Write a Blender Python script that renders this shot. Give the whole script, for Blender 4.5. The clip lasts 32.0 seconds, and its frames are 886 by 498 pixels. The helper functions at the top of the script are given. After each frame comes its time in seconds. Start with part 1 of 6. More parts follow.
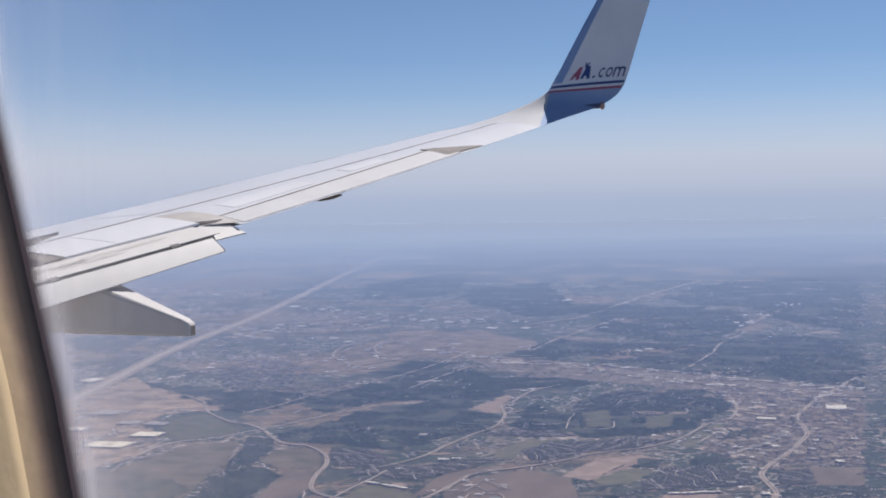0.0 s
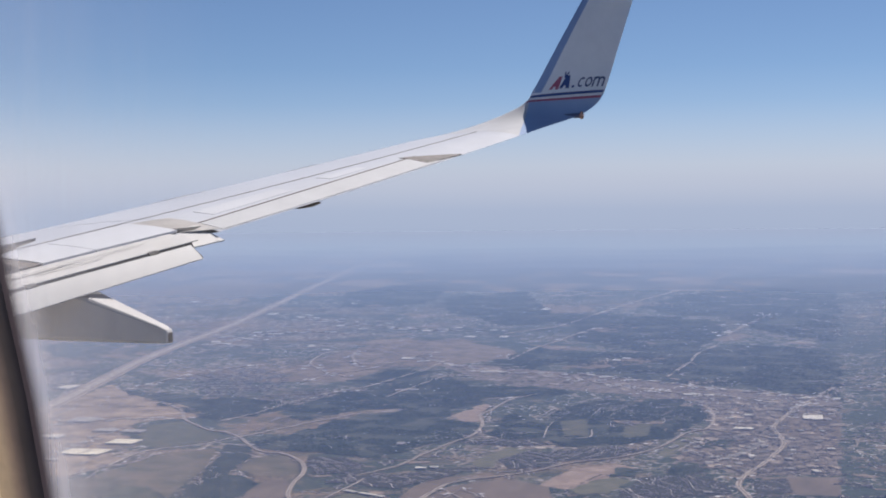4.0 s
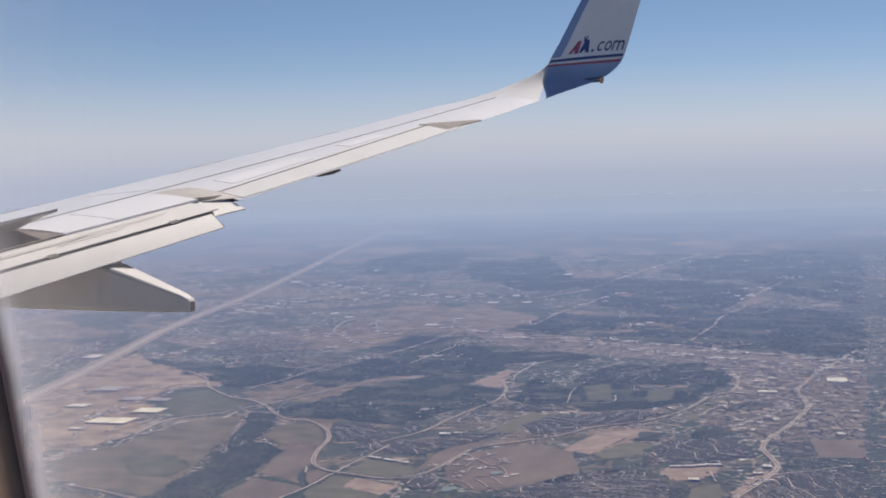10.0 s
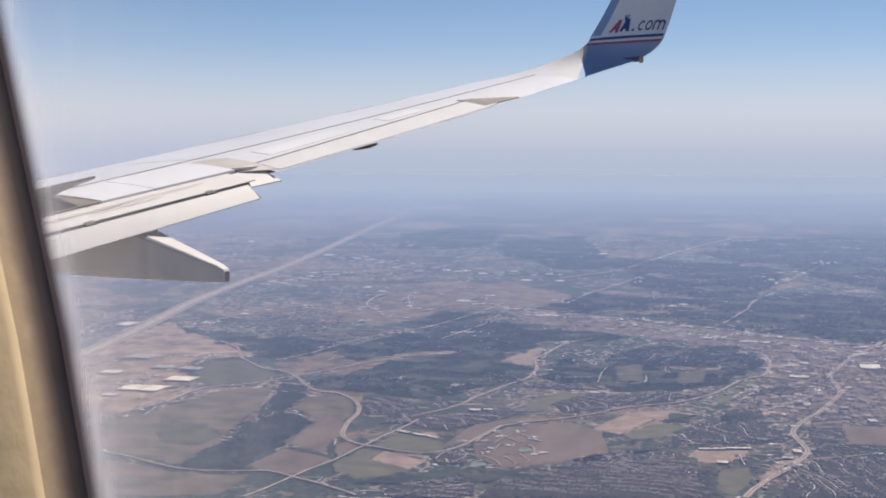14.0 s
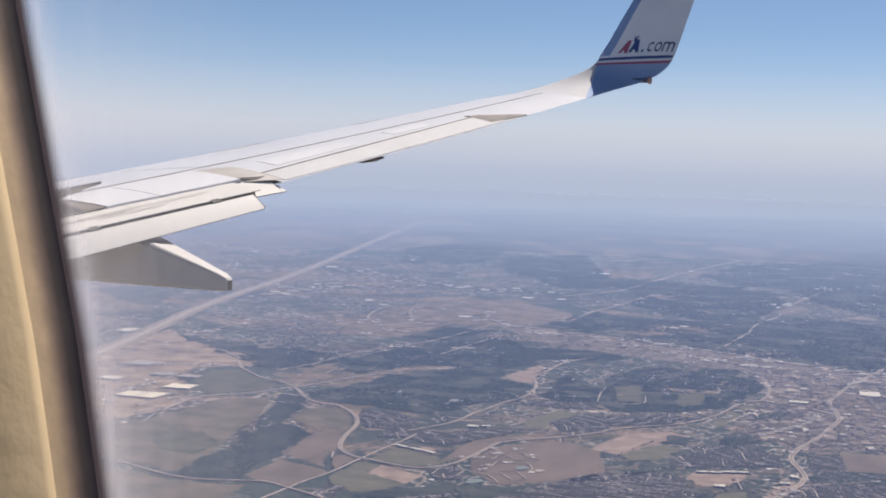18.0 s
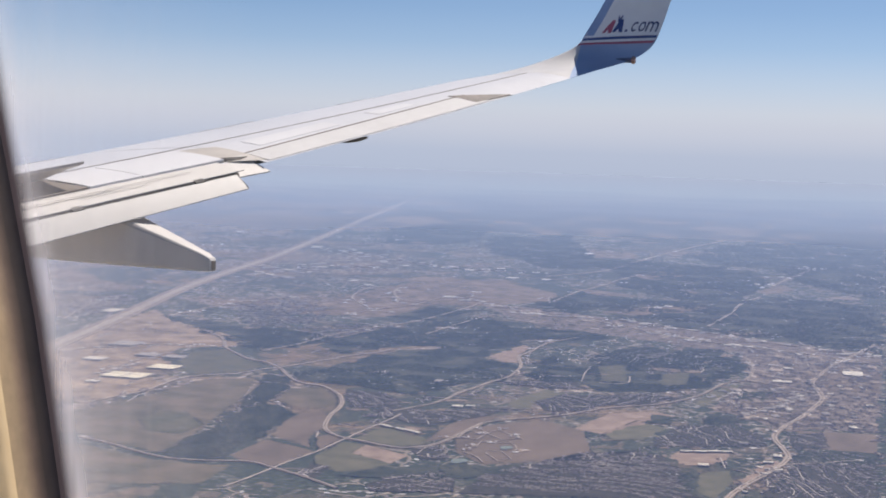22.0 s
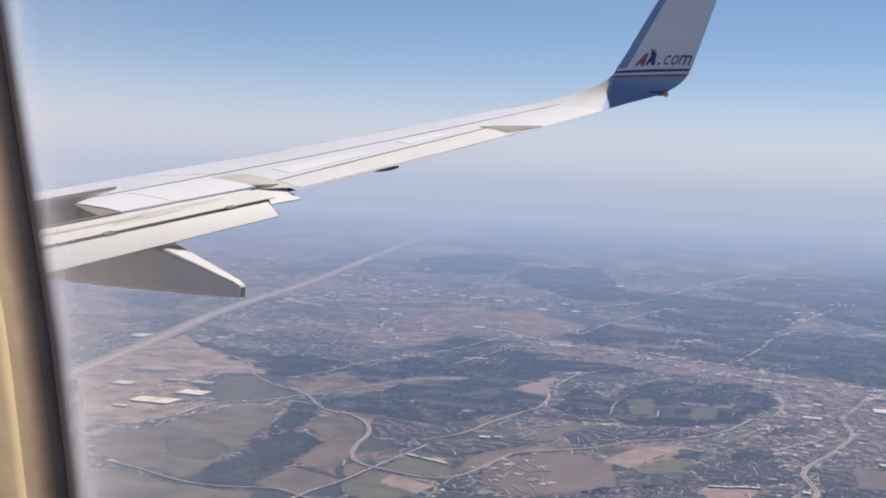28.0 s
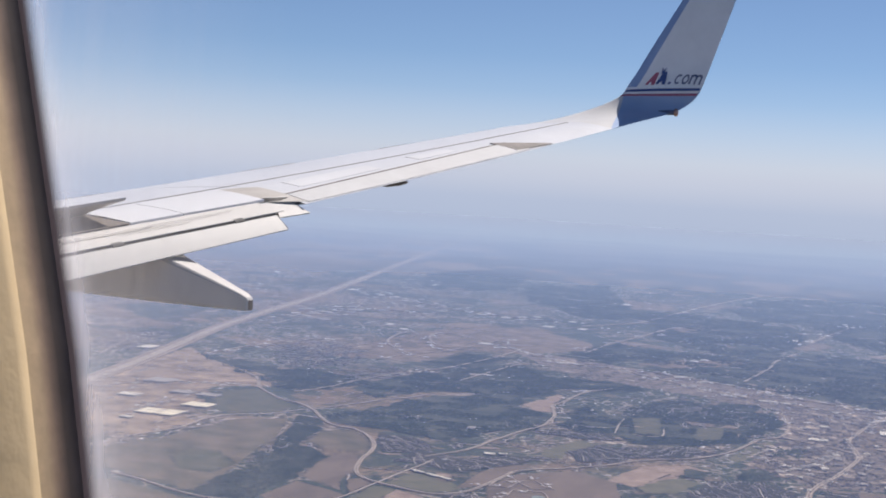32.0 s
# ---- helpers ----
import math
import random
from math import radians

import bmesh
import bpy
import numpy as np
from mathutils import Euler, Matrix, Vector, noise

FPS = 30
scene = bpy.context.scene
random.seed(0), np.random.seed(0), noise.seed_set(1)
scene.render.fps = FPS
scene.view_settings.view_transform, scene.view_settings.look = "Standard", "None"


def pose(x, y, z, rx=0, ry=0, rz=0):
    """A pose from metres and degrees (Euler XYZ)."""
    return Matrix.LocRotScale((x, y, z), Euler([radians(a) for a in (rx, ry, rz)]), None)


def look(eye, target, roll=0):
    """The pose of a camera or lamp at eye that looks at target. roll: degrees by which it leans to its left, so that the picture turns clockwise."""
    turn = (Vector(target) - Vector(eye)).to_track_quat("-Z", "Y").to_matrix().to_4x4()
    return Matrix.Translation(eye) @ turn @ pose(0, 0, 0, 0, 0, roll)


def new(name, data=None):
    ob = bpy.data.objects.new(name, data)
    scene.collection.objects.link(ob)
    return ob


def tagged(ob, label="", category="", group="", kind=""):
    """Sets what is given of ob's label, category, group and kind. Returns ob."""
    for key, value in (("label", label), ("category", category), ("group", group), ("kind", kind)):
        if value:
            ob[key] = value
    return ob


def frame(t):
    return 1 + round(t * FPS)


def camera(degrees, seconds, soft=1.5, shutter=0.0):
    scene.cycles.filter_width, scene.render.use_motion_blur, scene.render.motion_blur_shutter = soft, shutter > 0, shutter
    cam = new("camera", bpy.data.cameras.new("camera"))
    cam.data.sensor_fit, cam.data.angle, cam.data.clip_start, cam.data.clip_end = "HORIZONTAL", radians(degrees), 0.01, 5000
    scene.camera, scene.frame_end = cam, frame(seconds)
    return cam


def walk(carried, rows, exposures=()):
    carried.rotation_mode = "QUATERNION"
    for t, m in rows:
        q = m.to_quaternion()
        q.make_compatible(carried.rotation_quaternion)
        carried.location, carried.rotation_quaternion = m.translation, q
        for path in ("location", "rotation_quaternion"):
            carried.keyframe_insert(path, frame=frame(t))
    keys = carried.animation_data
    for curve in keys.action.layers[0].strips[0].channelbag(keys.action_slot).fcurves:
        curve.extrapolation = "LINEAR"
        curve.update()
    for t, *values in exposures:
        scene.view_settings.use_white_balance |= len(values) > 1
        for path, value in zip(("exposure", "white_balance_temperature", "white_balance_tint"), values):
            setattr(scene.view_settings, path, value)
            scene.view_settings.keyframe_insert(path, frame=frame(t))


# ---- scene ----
# An airliner's wing seen through a cabin window, over a hazy plain with a freeway, farms and suburbs.
# x points aft, y outboard, z up; the eye is near the origin, inside the cabin.
cam = camera(33.0, 32.0, soft=1.85)

PATH = [
    (0, -0.0084, -23.950, -1.790, -0.862), (0.5, -0.0101, -23.628, -1.767, -0.861), (1, -0.0089, -23.727, -1.732, -0.745),
    (1.5, -0.0090, -23.786, -1.654, -0.562), (2, -0.0092, -23.743, -1.749, -0.572), (2.5, -0.0072, -23.681, -1.655, -0.408),
    (3, -0.0070, -23.333, -1.551, -0.455), (3.5, -0.0084, -23.099, -1.461, -0.527), (5.5, -0.0029, -23.602, -1.776, -0.741),
    (6, -0.0018, -23.616, -1.860, -1.366), (6.5, 0.0005, -23.620, -1.800, -1.686), (7, 0.0007, -23.391, -1.756, -1.604),
    (7.5, -0.0001, -23.372, -1.844, -1.317), (8, -0.0003, -23.372, -1.979, -1.490), (8.5, 0.0013, -23.273, -2.151, -1.211),
    (9, 0.0035, -23.211, -2.379, -1.149), (9.5, 0.0041, -23.498, -2.666, -0.992), (10, 0.0062, -23.997, -2.753, -1.147),
    (10.5, 0.0055, -25.076, -2.681, -0.825), (11, 0.0015, -25.684, -2.970, -0.302), (11.5, 0.0018, -25.707, -3.126, -0.580),
    (12, 0.0008, -25.637, -3.196, -0.401), (12.5, 0.0015, -25.674, -3.253, -0.872), (13, -0.0028, -25.123, -3.659, 0.376),
    (13.5, -0.0023, -25.104, -3.855, 0.489), (14, -0.0005, -25.307, -3.660, 0.194), (14.5, -0.0002, -25.433, -3.502, 0.260),
    (15, 0.0000, -25.500, -3.373, -0.003), (15.5, 0.0023, -25.830, -3.253, -0.622), (17.5, -0.0059, -25.181, -3.449, 2.252),
    (18, -0.0049, -25.432, -3.082, 1.839), (18.5, -0.0050, -25.438, -2.585, 1.470), (19, -0.0043, -25.492, -2.397, 1.264),
    (19.5, -0.0012, -25.422, -2.316, 1.211), (20, 0.0023, -25.277, -2.667, 0.982), (20.5, 0.0020, -25.184, -3.011, 1.095),
    (21, 0.0021, -25.219, -3.169, 1.429), (21.5, 0.0007, -24.916, -3.336, 2.011), (22, 0.0020, -24.818, -3.822, 1.833),
    (22.5, 0.0011, -24.595, -4.129, 1.912), (23, 0.0011, -24.597, -3.995, 1.893), (23.5, 0.0019, -24.398, -4.184, 1.683),
    (24, 0.0030, -24.289, -4.107, 1.454), (24.5, 0.0041, -24.273, -4.083, 1.504), (25, 0.0060, -24.367, -4.034, 1.620),
    (25.5, 0.0074, -24.536, -3.818, 1.701), (27.5, 0.0053, -25.733, -2.818, 2.582), (28, 0.0060, -26.007, -2.719, 2.667),
    (28.5, 0.0065, -26.576, -2.817, 2.796), (29, 0.0053, -26.875, -3.144, 3.150), (29.5, 0.0001, -26.000, -3.727, 4.374),
    (30, 0.0018, -26.193, -3.316, 3.929), (30.5, 0.0020, -26.275, -2.914, 3.666), (31, 0.0019, -26.318, -2.543, 3.550),
    (31.5, 0.0033, -26.477, -2.268, 3.600), (32, 0.0028, -26.337, -2.129, 3.505),
]


def eye_pose(x, turn, tilt, lean):
    a, b = radians(turn), radians(tilt)
    way = Vector((math.sin(a) * math.cos(b), math.cos(a) * math.cos(b), math.sin(b)))
    eye = Vector((x, 0.0, 0.0))
    return look(eye, eye + way, lean)


walk(cam, [(t, eye_pose(x, a, b, c)) for t, x, a, b, c in PATH], exposures=[(0.0, 0.17, 6130, 14), (3.5, 0.17, 6150, 14), (6.0, 0.11, 6340, 14), (10.0, 0.14, 6500, 14), (11.5, 0.25, 6530, 14), (14.0, 0.33, 6530, 14), (25.5, 0.33, 6540, 14), (29.0, 0.33, 6430, 14), (32.0, 0.33, 6360, 14)])

# ---- light ----
SUN_AZ, SUN_EL = 10.0, 52.0
world = bpy.data.worlds.new("sky")
scene.world = world
world.use_nodes = True
wn, wl = world.node_tree.nodes, world.node_tree.links
wn.clear()
w_out = wn.new("ShaderNodeOutputWorld")
w_bg = wn.new("ShaderNodeBackground")
w_sky = wn.new("ShaderNodeTexSky")
w_sky.sky_type = "NISHITA"
w_sky.sun_disc = False
w_sky.sun_elevation = radians(SUN_EL)
w_sky.sun_rotation = radians(SUN_AZ)
w_sky.altitude = 4000
w_sky.air_density = 1.0
w_sky.dust_density = 0.15
w_sky.ozone_density = 3.0
w_bg.inputs["Strength"].default_value = 0.064
wl.new(w_sky.outputs["Color"], w_bg.inputs["Color"])
wl.new(w_bg.outputs["Background"], w_out.inputs["Surface"])

sun_data = bpy.data.lights.new("sun", "SUN")
sun_data.energy = 5.0
sun_data.angle = radians(0.5)
sun_data.color = (1.0, 0.94, 0.85)
sun = new("sun", sun_data)
_s = Vector((math.sin(radians(SUN_AZ)) * math.cos(radians(SUN_EL)), math.cos(radians(SUN_AZ)) * math.cos(radians(SUN_EL)), math.sin(radians(SUN_EL))))
sun.matrix_world = look(_s * 50, (0, 0, 0))


# ---- materials ----
def nodes_of(name):
    m = bpy.data.materials.new(name)
    m.use_nodes = True
    return m, m.node_tree.nodes, m.node_tree.links, m.node_tree.nodes["Principled BSDF"]


def ramp_node(nodes, links, fac, stops):
    r = nodes.new("ShaderNodeValToRGB")
    e = r.color_ramp.elements
    while len(e) < len(stops):
        e.new(0.5)
    for el, (p, c) in zip(e, stops):
        el.position, el.color = p, (*c, 1)
    links.new(fac, r.inputs["Fac"])
    return r.outputs["Color"]


def noise_node(nodes, links, scale, detail=4.0, rough=0.55, vec=None, dist=0.0):
    n = nodes.new("ShaderNodeTexNoise")
    n.inputs["Scale"].default_value, n.inputs["Detail"].default_value = scale, detail
    n.inputs["Roughness"].default_value, n.inputs["Distortion"].default_value = rough, dist
    if vec is not None:
        links.new(vec, n.inputs["Vector"])
    return n.outputs["Fac"]


def mix_color(nodes, links, fac, a, b, mode="MIX"):
    m = nodes.new("ShaderNodeMix")
    m.data_type, m.blend_type = "RGBA", mode
    for v, i in ((fac, 0), (a, 6), (b, 7)):
        if hasattr(v, "is_linked"):
            links.new(v, m.inputs[i])
        else:
            m.inputs[i].default_value = v if i == 0 else (*v, 1)
    return m.outputs[2]


def surface(name, dark, light, scale=1.0, rough=0.6, metal=0.0, bump=0.0, random_mix=0.0, gloss=0.5, stretch=None):
    """A surface with two colours mixed at two scales, and fine relief."""
    m, n, l, p = nodes_of(name)
    co = n.new("ShaderNodeTexCoord").outputs["Object"]
    if stretch:
        mp = n.new("ShaderNodeMapping")
        mp.inputs["Scale"].default_value = stretch
        l.new(co, mp.inputs["Vector"])
        co = mp.outputs["Vector"]
    big = noise_node(n, l, scale, 5, 0.6, co)
    fine = noise_node(n, l, scale * 14, 3, 0.6, co)
    a = n.new("ShaderNodeMath")
    a.operation = "MULTIPLY_ADD"
    l.new(fine, a.inputs[0])
    a.inputs[1].default_value = 0.4
    l.new(big, a.inputs[2])
    f = n.new("ShaderNodeMapRange")
    f.inputs["From Min"].default_value, f.inputs["From Max"].default_value = 0.5, 0.9
    l.new(a.outputs[0], f.inputs["Value"])
    col = mix_color(n, l, f.outputs["Result"], dark, light)
    if random_mix:
        info = n.new("ShaderNodeNewGeometry").outputs["Random Per Island"]
        r = ramp_node(n, l, info, [(0.0, (1 - random_mix,) * 3), (1.0, (1 + random_mix,) * 3)])
        col = mix_color(n, l, 1.0, col, r, "MULTIPLY")
    l.new(col, p.inputs["Base Color"])
    p.inputs["Roughness"].default_value, p.inputs["Metallic"].default_value = rough, metal
    p.inputs["Specular IOR Level"].default_value = gloss
    if bump:
        b = n.new("ShaderNodeBump")
        b.inputs["Strength"].default_value, b.inputs["Distance"].default_value = bump, 0.01
        l.new(fine, b.inputs["Height"])
        l.new(b.outputs["Normal"], p.inputs["Normal"])
    return m


def level_normal(m):
    """Shade small rough things by the lie of the land that they cover."""
    n, l = m.node_tree.nodes, m.node_tree.links
    up = n.new("ShaderNodeCombineXYZ")
    up.inputs[2].default_value = 1.0
    geo = n.new("ShaderNodeNewGeometry")
    mx = n.new("ShaderNodeMix")
    mx.data_type = "VECTOR"
    mx.inputs[0].default_value = 0.1
    l.new(up.outputs[0], mx.inputs[4])
    l.new(geo.outputs["Normal"], mx.inputs[5])
    nn = n.new("ShaderNodeVectorMath")
    nn.operation = "NORMALIZE"
    l.new(mx.outputs[1], nn.inputs[0])
    l.new(nn.outputs[0], n["Principled BSDF"].inputs["Normal"])
    return m


def land(name, dark, light, scale, stretch=None, random_mix=0.0):
    """A dull matt surface of the land."""
    return surface(name, dark, light, scale, 0.9, 0, 0, random_mix, 0.1, stretch)


M_WING = surface("wing_paint", (0.60, 0.585, 0.565), (0.69, 0.675, 0.655), 0.9, 0.38, 0, 0.02)
M_SKIN = surface("wing_grey_paint", (0.615, 0.615, 0.63), (0.70, 0.70, 0.715), 0.7, 0.35, 0, 0.02)
M_SPOIL = surface("spoiler_white", (0.69, 0.68, 0.68), (0.76, 0.755, 0.755), 1.5, 0.35)
M_FLAP = surface("flap_cream", (0.55, 0.525, 0.49), (0.63, 0.605, 0.57), 1.2, 0.6, 0, 0.02)
M_BARE = surface("worn_metal", (0.45, 0.41, 0.365), (0.61, 0.57, 0.52), 3.0, 0.45, 0.1)
M_NOTCH = surface("notch_brown", (0.10, 0.08, 0.068), (0.25, 0.21, 0.18), 4.0, 0.5)
# grey-brown that paints the shaded underside over the whole raised plate
M_UNDER = surface("spoiler_underside_shade", (0.36, 0.33, 0.30), (0.48, 0.445, 0.41), 2.5, 0.6)
M_POD = surface("lamp_pod_blue", (0.10, 0.115, 0.19), (0.15, 0.165, 0.25), 4.0, 0.4)
M_BAY = surface("bay_brown", (0.11, 0.09, 0.075), (0.19, 0.16, 0.135), 3.0, 0.7)
M_STREAK = surface("worn_paint_streak", (0.46, 0.425, 0.385), (0.57, 0.545, 0.51), 9.0, 0.6)
M_SEAM = surface("seam_sealant", (0.16, 0.13, 0.11), (0.24, 0.20, 0.17), 3.0, 0.7)
# shade of slots and gaps as a painted dark tone, also on the brackets
M_GAP_DARK = surface("gap_shade_and_brackets", (0.05, 0.045, 0.04), (0.08, 0.075, 0.07), 3.0, 0.8)
# one paint in two tones: sides lightened for shade, top darkened for sun
M_CANOE = surface("fairing_side_lightened", (0.71, 0.65, 0.60), (0.80, 0.74, 0.685), 1.4, 0.6, 0, 0.02)
M_CANOE_TOP = surface("fairing_top_darkened", (0.47, 0.445, 0.425), (0.54, 0.515, 0.495), 1.4, 0.75)
M_WLET = surface("winglet_silver", (0.74, 0.755, 0.78), (0.82, 0.835, 0.86), 0.8, 0.4, 0.0)
M_BLUE = surface("stripe_blue", (0.04, 0.07, 0.22), (0.055, 0.09, 0.26), 3.0, 0.35)
M_EDGE_BLUE = surface("winglet_edge_blue", (0.24, 0.345, 0.56), (0.275, 0.385, 0.61), 1.5, 0.35)
M_BLUE_SOFT = surface("faded_blue", (0.07, 0.10, 0.20), (0.10, 0.13, 0.24), 6.0, 0.4)
M_RED = surface("stripe_red", (0.37, 0.10, 0.16), (0.44, 0.13, 0.19), 3.0, 0.35)
M_WHITE = surface("stripe_white", (0.74, 0.74, 0.74), (0.82, 0.82, 0.82), 3.0, 0.35)
M_LAMP = surface("lamp_housing", (0.55, 0.30, 0.22), (0.75, 0.5, 0.4), 5.0, 0.25, 0.3)
M_TRIM = surface("window_trim", (0.64, 0.48, 0.275), (0.72, 0.555, 0.335), 8.0, 0.5, 0, 0.05)
M_PANEL = surface("cabin_panel", (0.42, 0.39, 0.34), (0.50, 0.47, 0.42), 5.0, 0.6, 0, 0.04)


# ---- mesh helpers ----
def mesh_from(name, verts, faces, mats, smooth=False, indices=None):
    me = bpy.data.meshes.new(name)
    me.from_pydata([tuple(v) for v in verts], [], faces)
    for m in mats if isinstance(mats, (list, tuple)) else [mats]:
        me.materials.append(m)
    if indices is not None:
        me.polygons.foreach_set("material_index", indices)
    if smooth:
        me.polygons.foreach_set("use_smooth", [True] * len(me.polygons))
    me.update()
    return me


def part(name, verts, faces, material, parent, label="", smooth=False, indices=None):
    ob = new(name, mesh_from(name, verts, faces, material, smooth, indices))
    ob.parent = parent
    if label:
        tagged(ob, label)
    return ob


def thing(name, label, category, at=(0, 0, 0), group="", kind=""):
    ob = new(name)
    ob.empty_display_size = 0.1
    ob.location = at
    return tagged(ob, label, category, group, kind)


def loft(rings, closed=True, caps=True):
    """Faces that join rings of equal length."""
    verts = [v for r in rings for v in r]
    n, faces = len(rings[0]), []
    for i in range(len(rings) - 1):
        for j in range(n if closed else n - 1):
            k = (j + 1) % n
            faces.append((i * n + j, i * n + k, (i + 1) * n + k, (i + 1) * n + j))
    if caps and closed:
        faces.append(tuple(range(n - 1, -1, -1)))
        faces.append(tuple((len(rings) - 1) * n + j for j in range(n)))
    return verts, faces


def slab(quad_rows, thick, down=Vector((0, 0, -1))):
    """A thick sheet from rows of points (all rows of the same length)."""
    top = [[Vector(p) for p in r] for r in quad_rows]
    rings = []
    for r in top:
        rings.append(r + [p + down * thick for p in reversed(r)])
    return loft(rings)


# ---- the wing ----
def te_x(y):
    return -9.15 + 0.26 * y


def te_z(y):
    return -0.143 + 0.2105 * (y - 10.5) + 0.00305 * (y - 10.5) ** 2


def chord(y):
    return 2.8 - 0.285 * (y - 10.2)


THICK = 0.08
UP_S = (0.0, 0.02, 0.08, 0.2, 0.35, 0.48, 0.65, 0.77, 0.87, 0.95, 1.0)
UP_H = (-0.097, -0.072, -0.048, -0.016, 0.007, 0.022, 0.034, 0.040, 0.028, 0.011, 0.0)


def half_thick(s):
    """Half thickness of a plain section, s from the nose (0) to the trailing edge (1)."""
    return 5 * THICK * (0.2969 * math.sqrt(s) - 0.126 * s - 0.3516 * s * s + 0.2843 * s ** 3 - 0.1036 * s ** 4)


def upper_height(s):
    """Height of the upper skin over the trailing edge, in chords, eased between the stations."""
    return float(np.mean([np.interp(min(max(s + d, 0), 1), UP_S, UP_H) for d in (-0.03, -0.015, 0, 0.015, 0.03)])) if 0.1 < s < 0.94 else float(np.interp(s, UP_S, UP_H))


def lower_height(s):
    return -0.097 * (1 - s) - 0.075 * math.sin(math.pi * s ** 0.7) * (1 - s * 0.55)


def wing_point(y, s, upper=True, lift=0.0):
    c = chord(y)
    return Vector((te_x(y) - c * (1 - s), y, te_z(y) + (upper_height(s) * c + lift if upper else lower_height(s) * c)))


def wing_ring(y, s_end):
    ss = [s_end * (0.5 - 0.5 * math.cos(math.pi * i / 30)) for i in range(31)]
    up = [wing_point(y, s) for s in reversed(ss)]
    low = [wing_point(y, s, False) for s in ss[1:]]
    return up + low


wing = thing("aircraft_wing", "long pale grey airliner wing with extended flaps and a tall winglet", "aircraft wing", (-8.0, 4.0, -1.6))
W0 = Vector(wing.location)


def wpart(name, vf, material, label="", smooth=False, parent=None, indices=None):
    verts, faces = vf
    base = W0 if parent is None else Vector((0, 0, 0)) + W0
    return part(name, [Vector(v) - base for v in verts], faces, material, parent or wing, label, smooth, indices)


FLAP_END = 10.43
ys_in = [4.0 + (FLAP_END - 4.0) * i / 14 for i in range(15)]
ys_out = [FLAP_END + 0.012 + (14.6 - FLAP_END - 0.012) * i / 12 for i in range(13)]
wpart("inner_wing_box", loft([wing_ring(y, 0.935) for y in ys_in], True, False), M_SKIN, "pale grey inboard wing skin", True)
wpart("outer_wing_box", loft([wing_ring(y, 1.0) for y in ys_out], True, False), M_SKIN, "pale grey outboard wing skin", True)



def end_plate(ring):
    """A thin plate that closes an open end of a shell."""
    n = len(ring)
    verts = list(ring) + [Vector(p) + Vector((0, 0.002, 0)) for p in ring]
    return verts, [tuple(range(n)), tuple(range(2 * n - 1, n - 1, -1))] + [(i, (i + 1) % n, n + (i + 1) % n, n + i) for i in range(n)]


wpart("end_rib", end_plate(wing_ring(4.0, 0.935)), M_SKIN)
wpart("end_rib", end_plate(wing_ring(FLAP_END + 0.003, 0.935)), M_SKIN)

def strip_on_wing(y0, s0, y1, s1, width, lift=0.004, n=24):
    """A thin raised seam between two places on the upper skin."""
    rows = []
    for i in range(n + 1):
        f = i / n
        y, s = y0 + (y1 - y0) * f, s0 + (s1 - s0) * f
        ds = width / chord(y) / 2
        if abs(y1 - y0) > 0.4:
            rows.append([wing_point(y, min(s - ds, 0.999), True, lift), wing_point(y, min(s + ds, 1.0), True, lift)])
        else:
            rows.append([wing_point(y - width / 2, s, True, lift), wing_point(y + width / 2, s, True, lift)])
    return slab(rows, 0.003)


def patch_on_wing(y0, y1, s0a, s1a, s0b, s1b, lift, thick=0.006, n=10, k=5):
    rows = []
    for i in range(n + 1):
        f = i / n
        y = y0 + (y1 - y0) * f
        a, b = s0a + (s0b - s0a) * f, s1a + (s1b - s1a) * f
        rows.append([wing_point(y, a + (b - a) * j / k, True, lift) for j in range(k + 1)])
    return slab(rows, thick)


wpart("tan_skin_panel", patch_on_wing(10.21, 10.50, 0.745, 0.93, 0.80, 0.985, 0.003), M_BARE, "tan stained skin panel at the flap end")
# rear spar seam, aileron hinge and trailing strip
wpart("rear_spar_seam", strip_on_wing(6.0, 0.74, 14.55, 0.70, 0.010), M_SEAM)
wpart("spoiler_hinge_seam", strip_on_wing(6.0, 0.715, 10.2, 0.725, 0.010), M_SEAM)
for y0, y1, q in ((10.0, 10.35, 0.30), (11.6, 12.1, 0.28), (13.0, 13.3, 0.28)):
    wpart("stall_strip", strip_on_wing(y0, q, y1, q, 0.03, 0.008, 6), M_BARE)
wpart("hinge_seam", strip_on_wing(10.5, 0.905, 13.3, 0.85, 0.013), M_SEAM)
wpart("trailing_seam", strip_on_wing(10.6, 0.955, 13.2, 0.95, 0.005), M_SEAM)
wpart("bright_skin_panel", patch_on_wing(10.75, 11.7, 0.80, 0.875, 0.785, 0.855, 0.003, 0.004), M_SPOIL, "glossy white skin panel")
wpart("bright_skin_panel", patch_on_wing(12.2, 12.7, 0.775, 0.84, 0.77, 0.83, 0.003, 0.004), M_SPOIL, "glossy white skin panel")
wpart("aileron_panel", patch_on_wing(10.5, 13.3, 0.915, 0.992, 0.86, 0.992, 0.006), M_WING, "white aileron")
wpart("aileron_end_notch", patch_on_wing(13.16, 13.62, 0.82, 0.97, 0.985, 0.996, 0.008), M_NOTCH, "brown notch beside the aileron")


def line_at(y, ref, x, z, slope_z, slope_x=0.26):
    return Vector((x + slope_x * (y - ref), y, z + slope_z * (y - ref)))


def spoiler_te(y):
    return line_at(y, 10.2, -6.684, -0.137, 0.175)


def spoiler_hinge(y):
    return line_at(y, 10.2, -7.145, -0.083, 0.185)


def slot_line(y):
    return line_at(y, 10.0, -6.47, -0.237, 0.184)


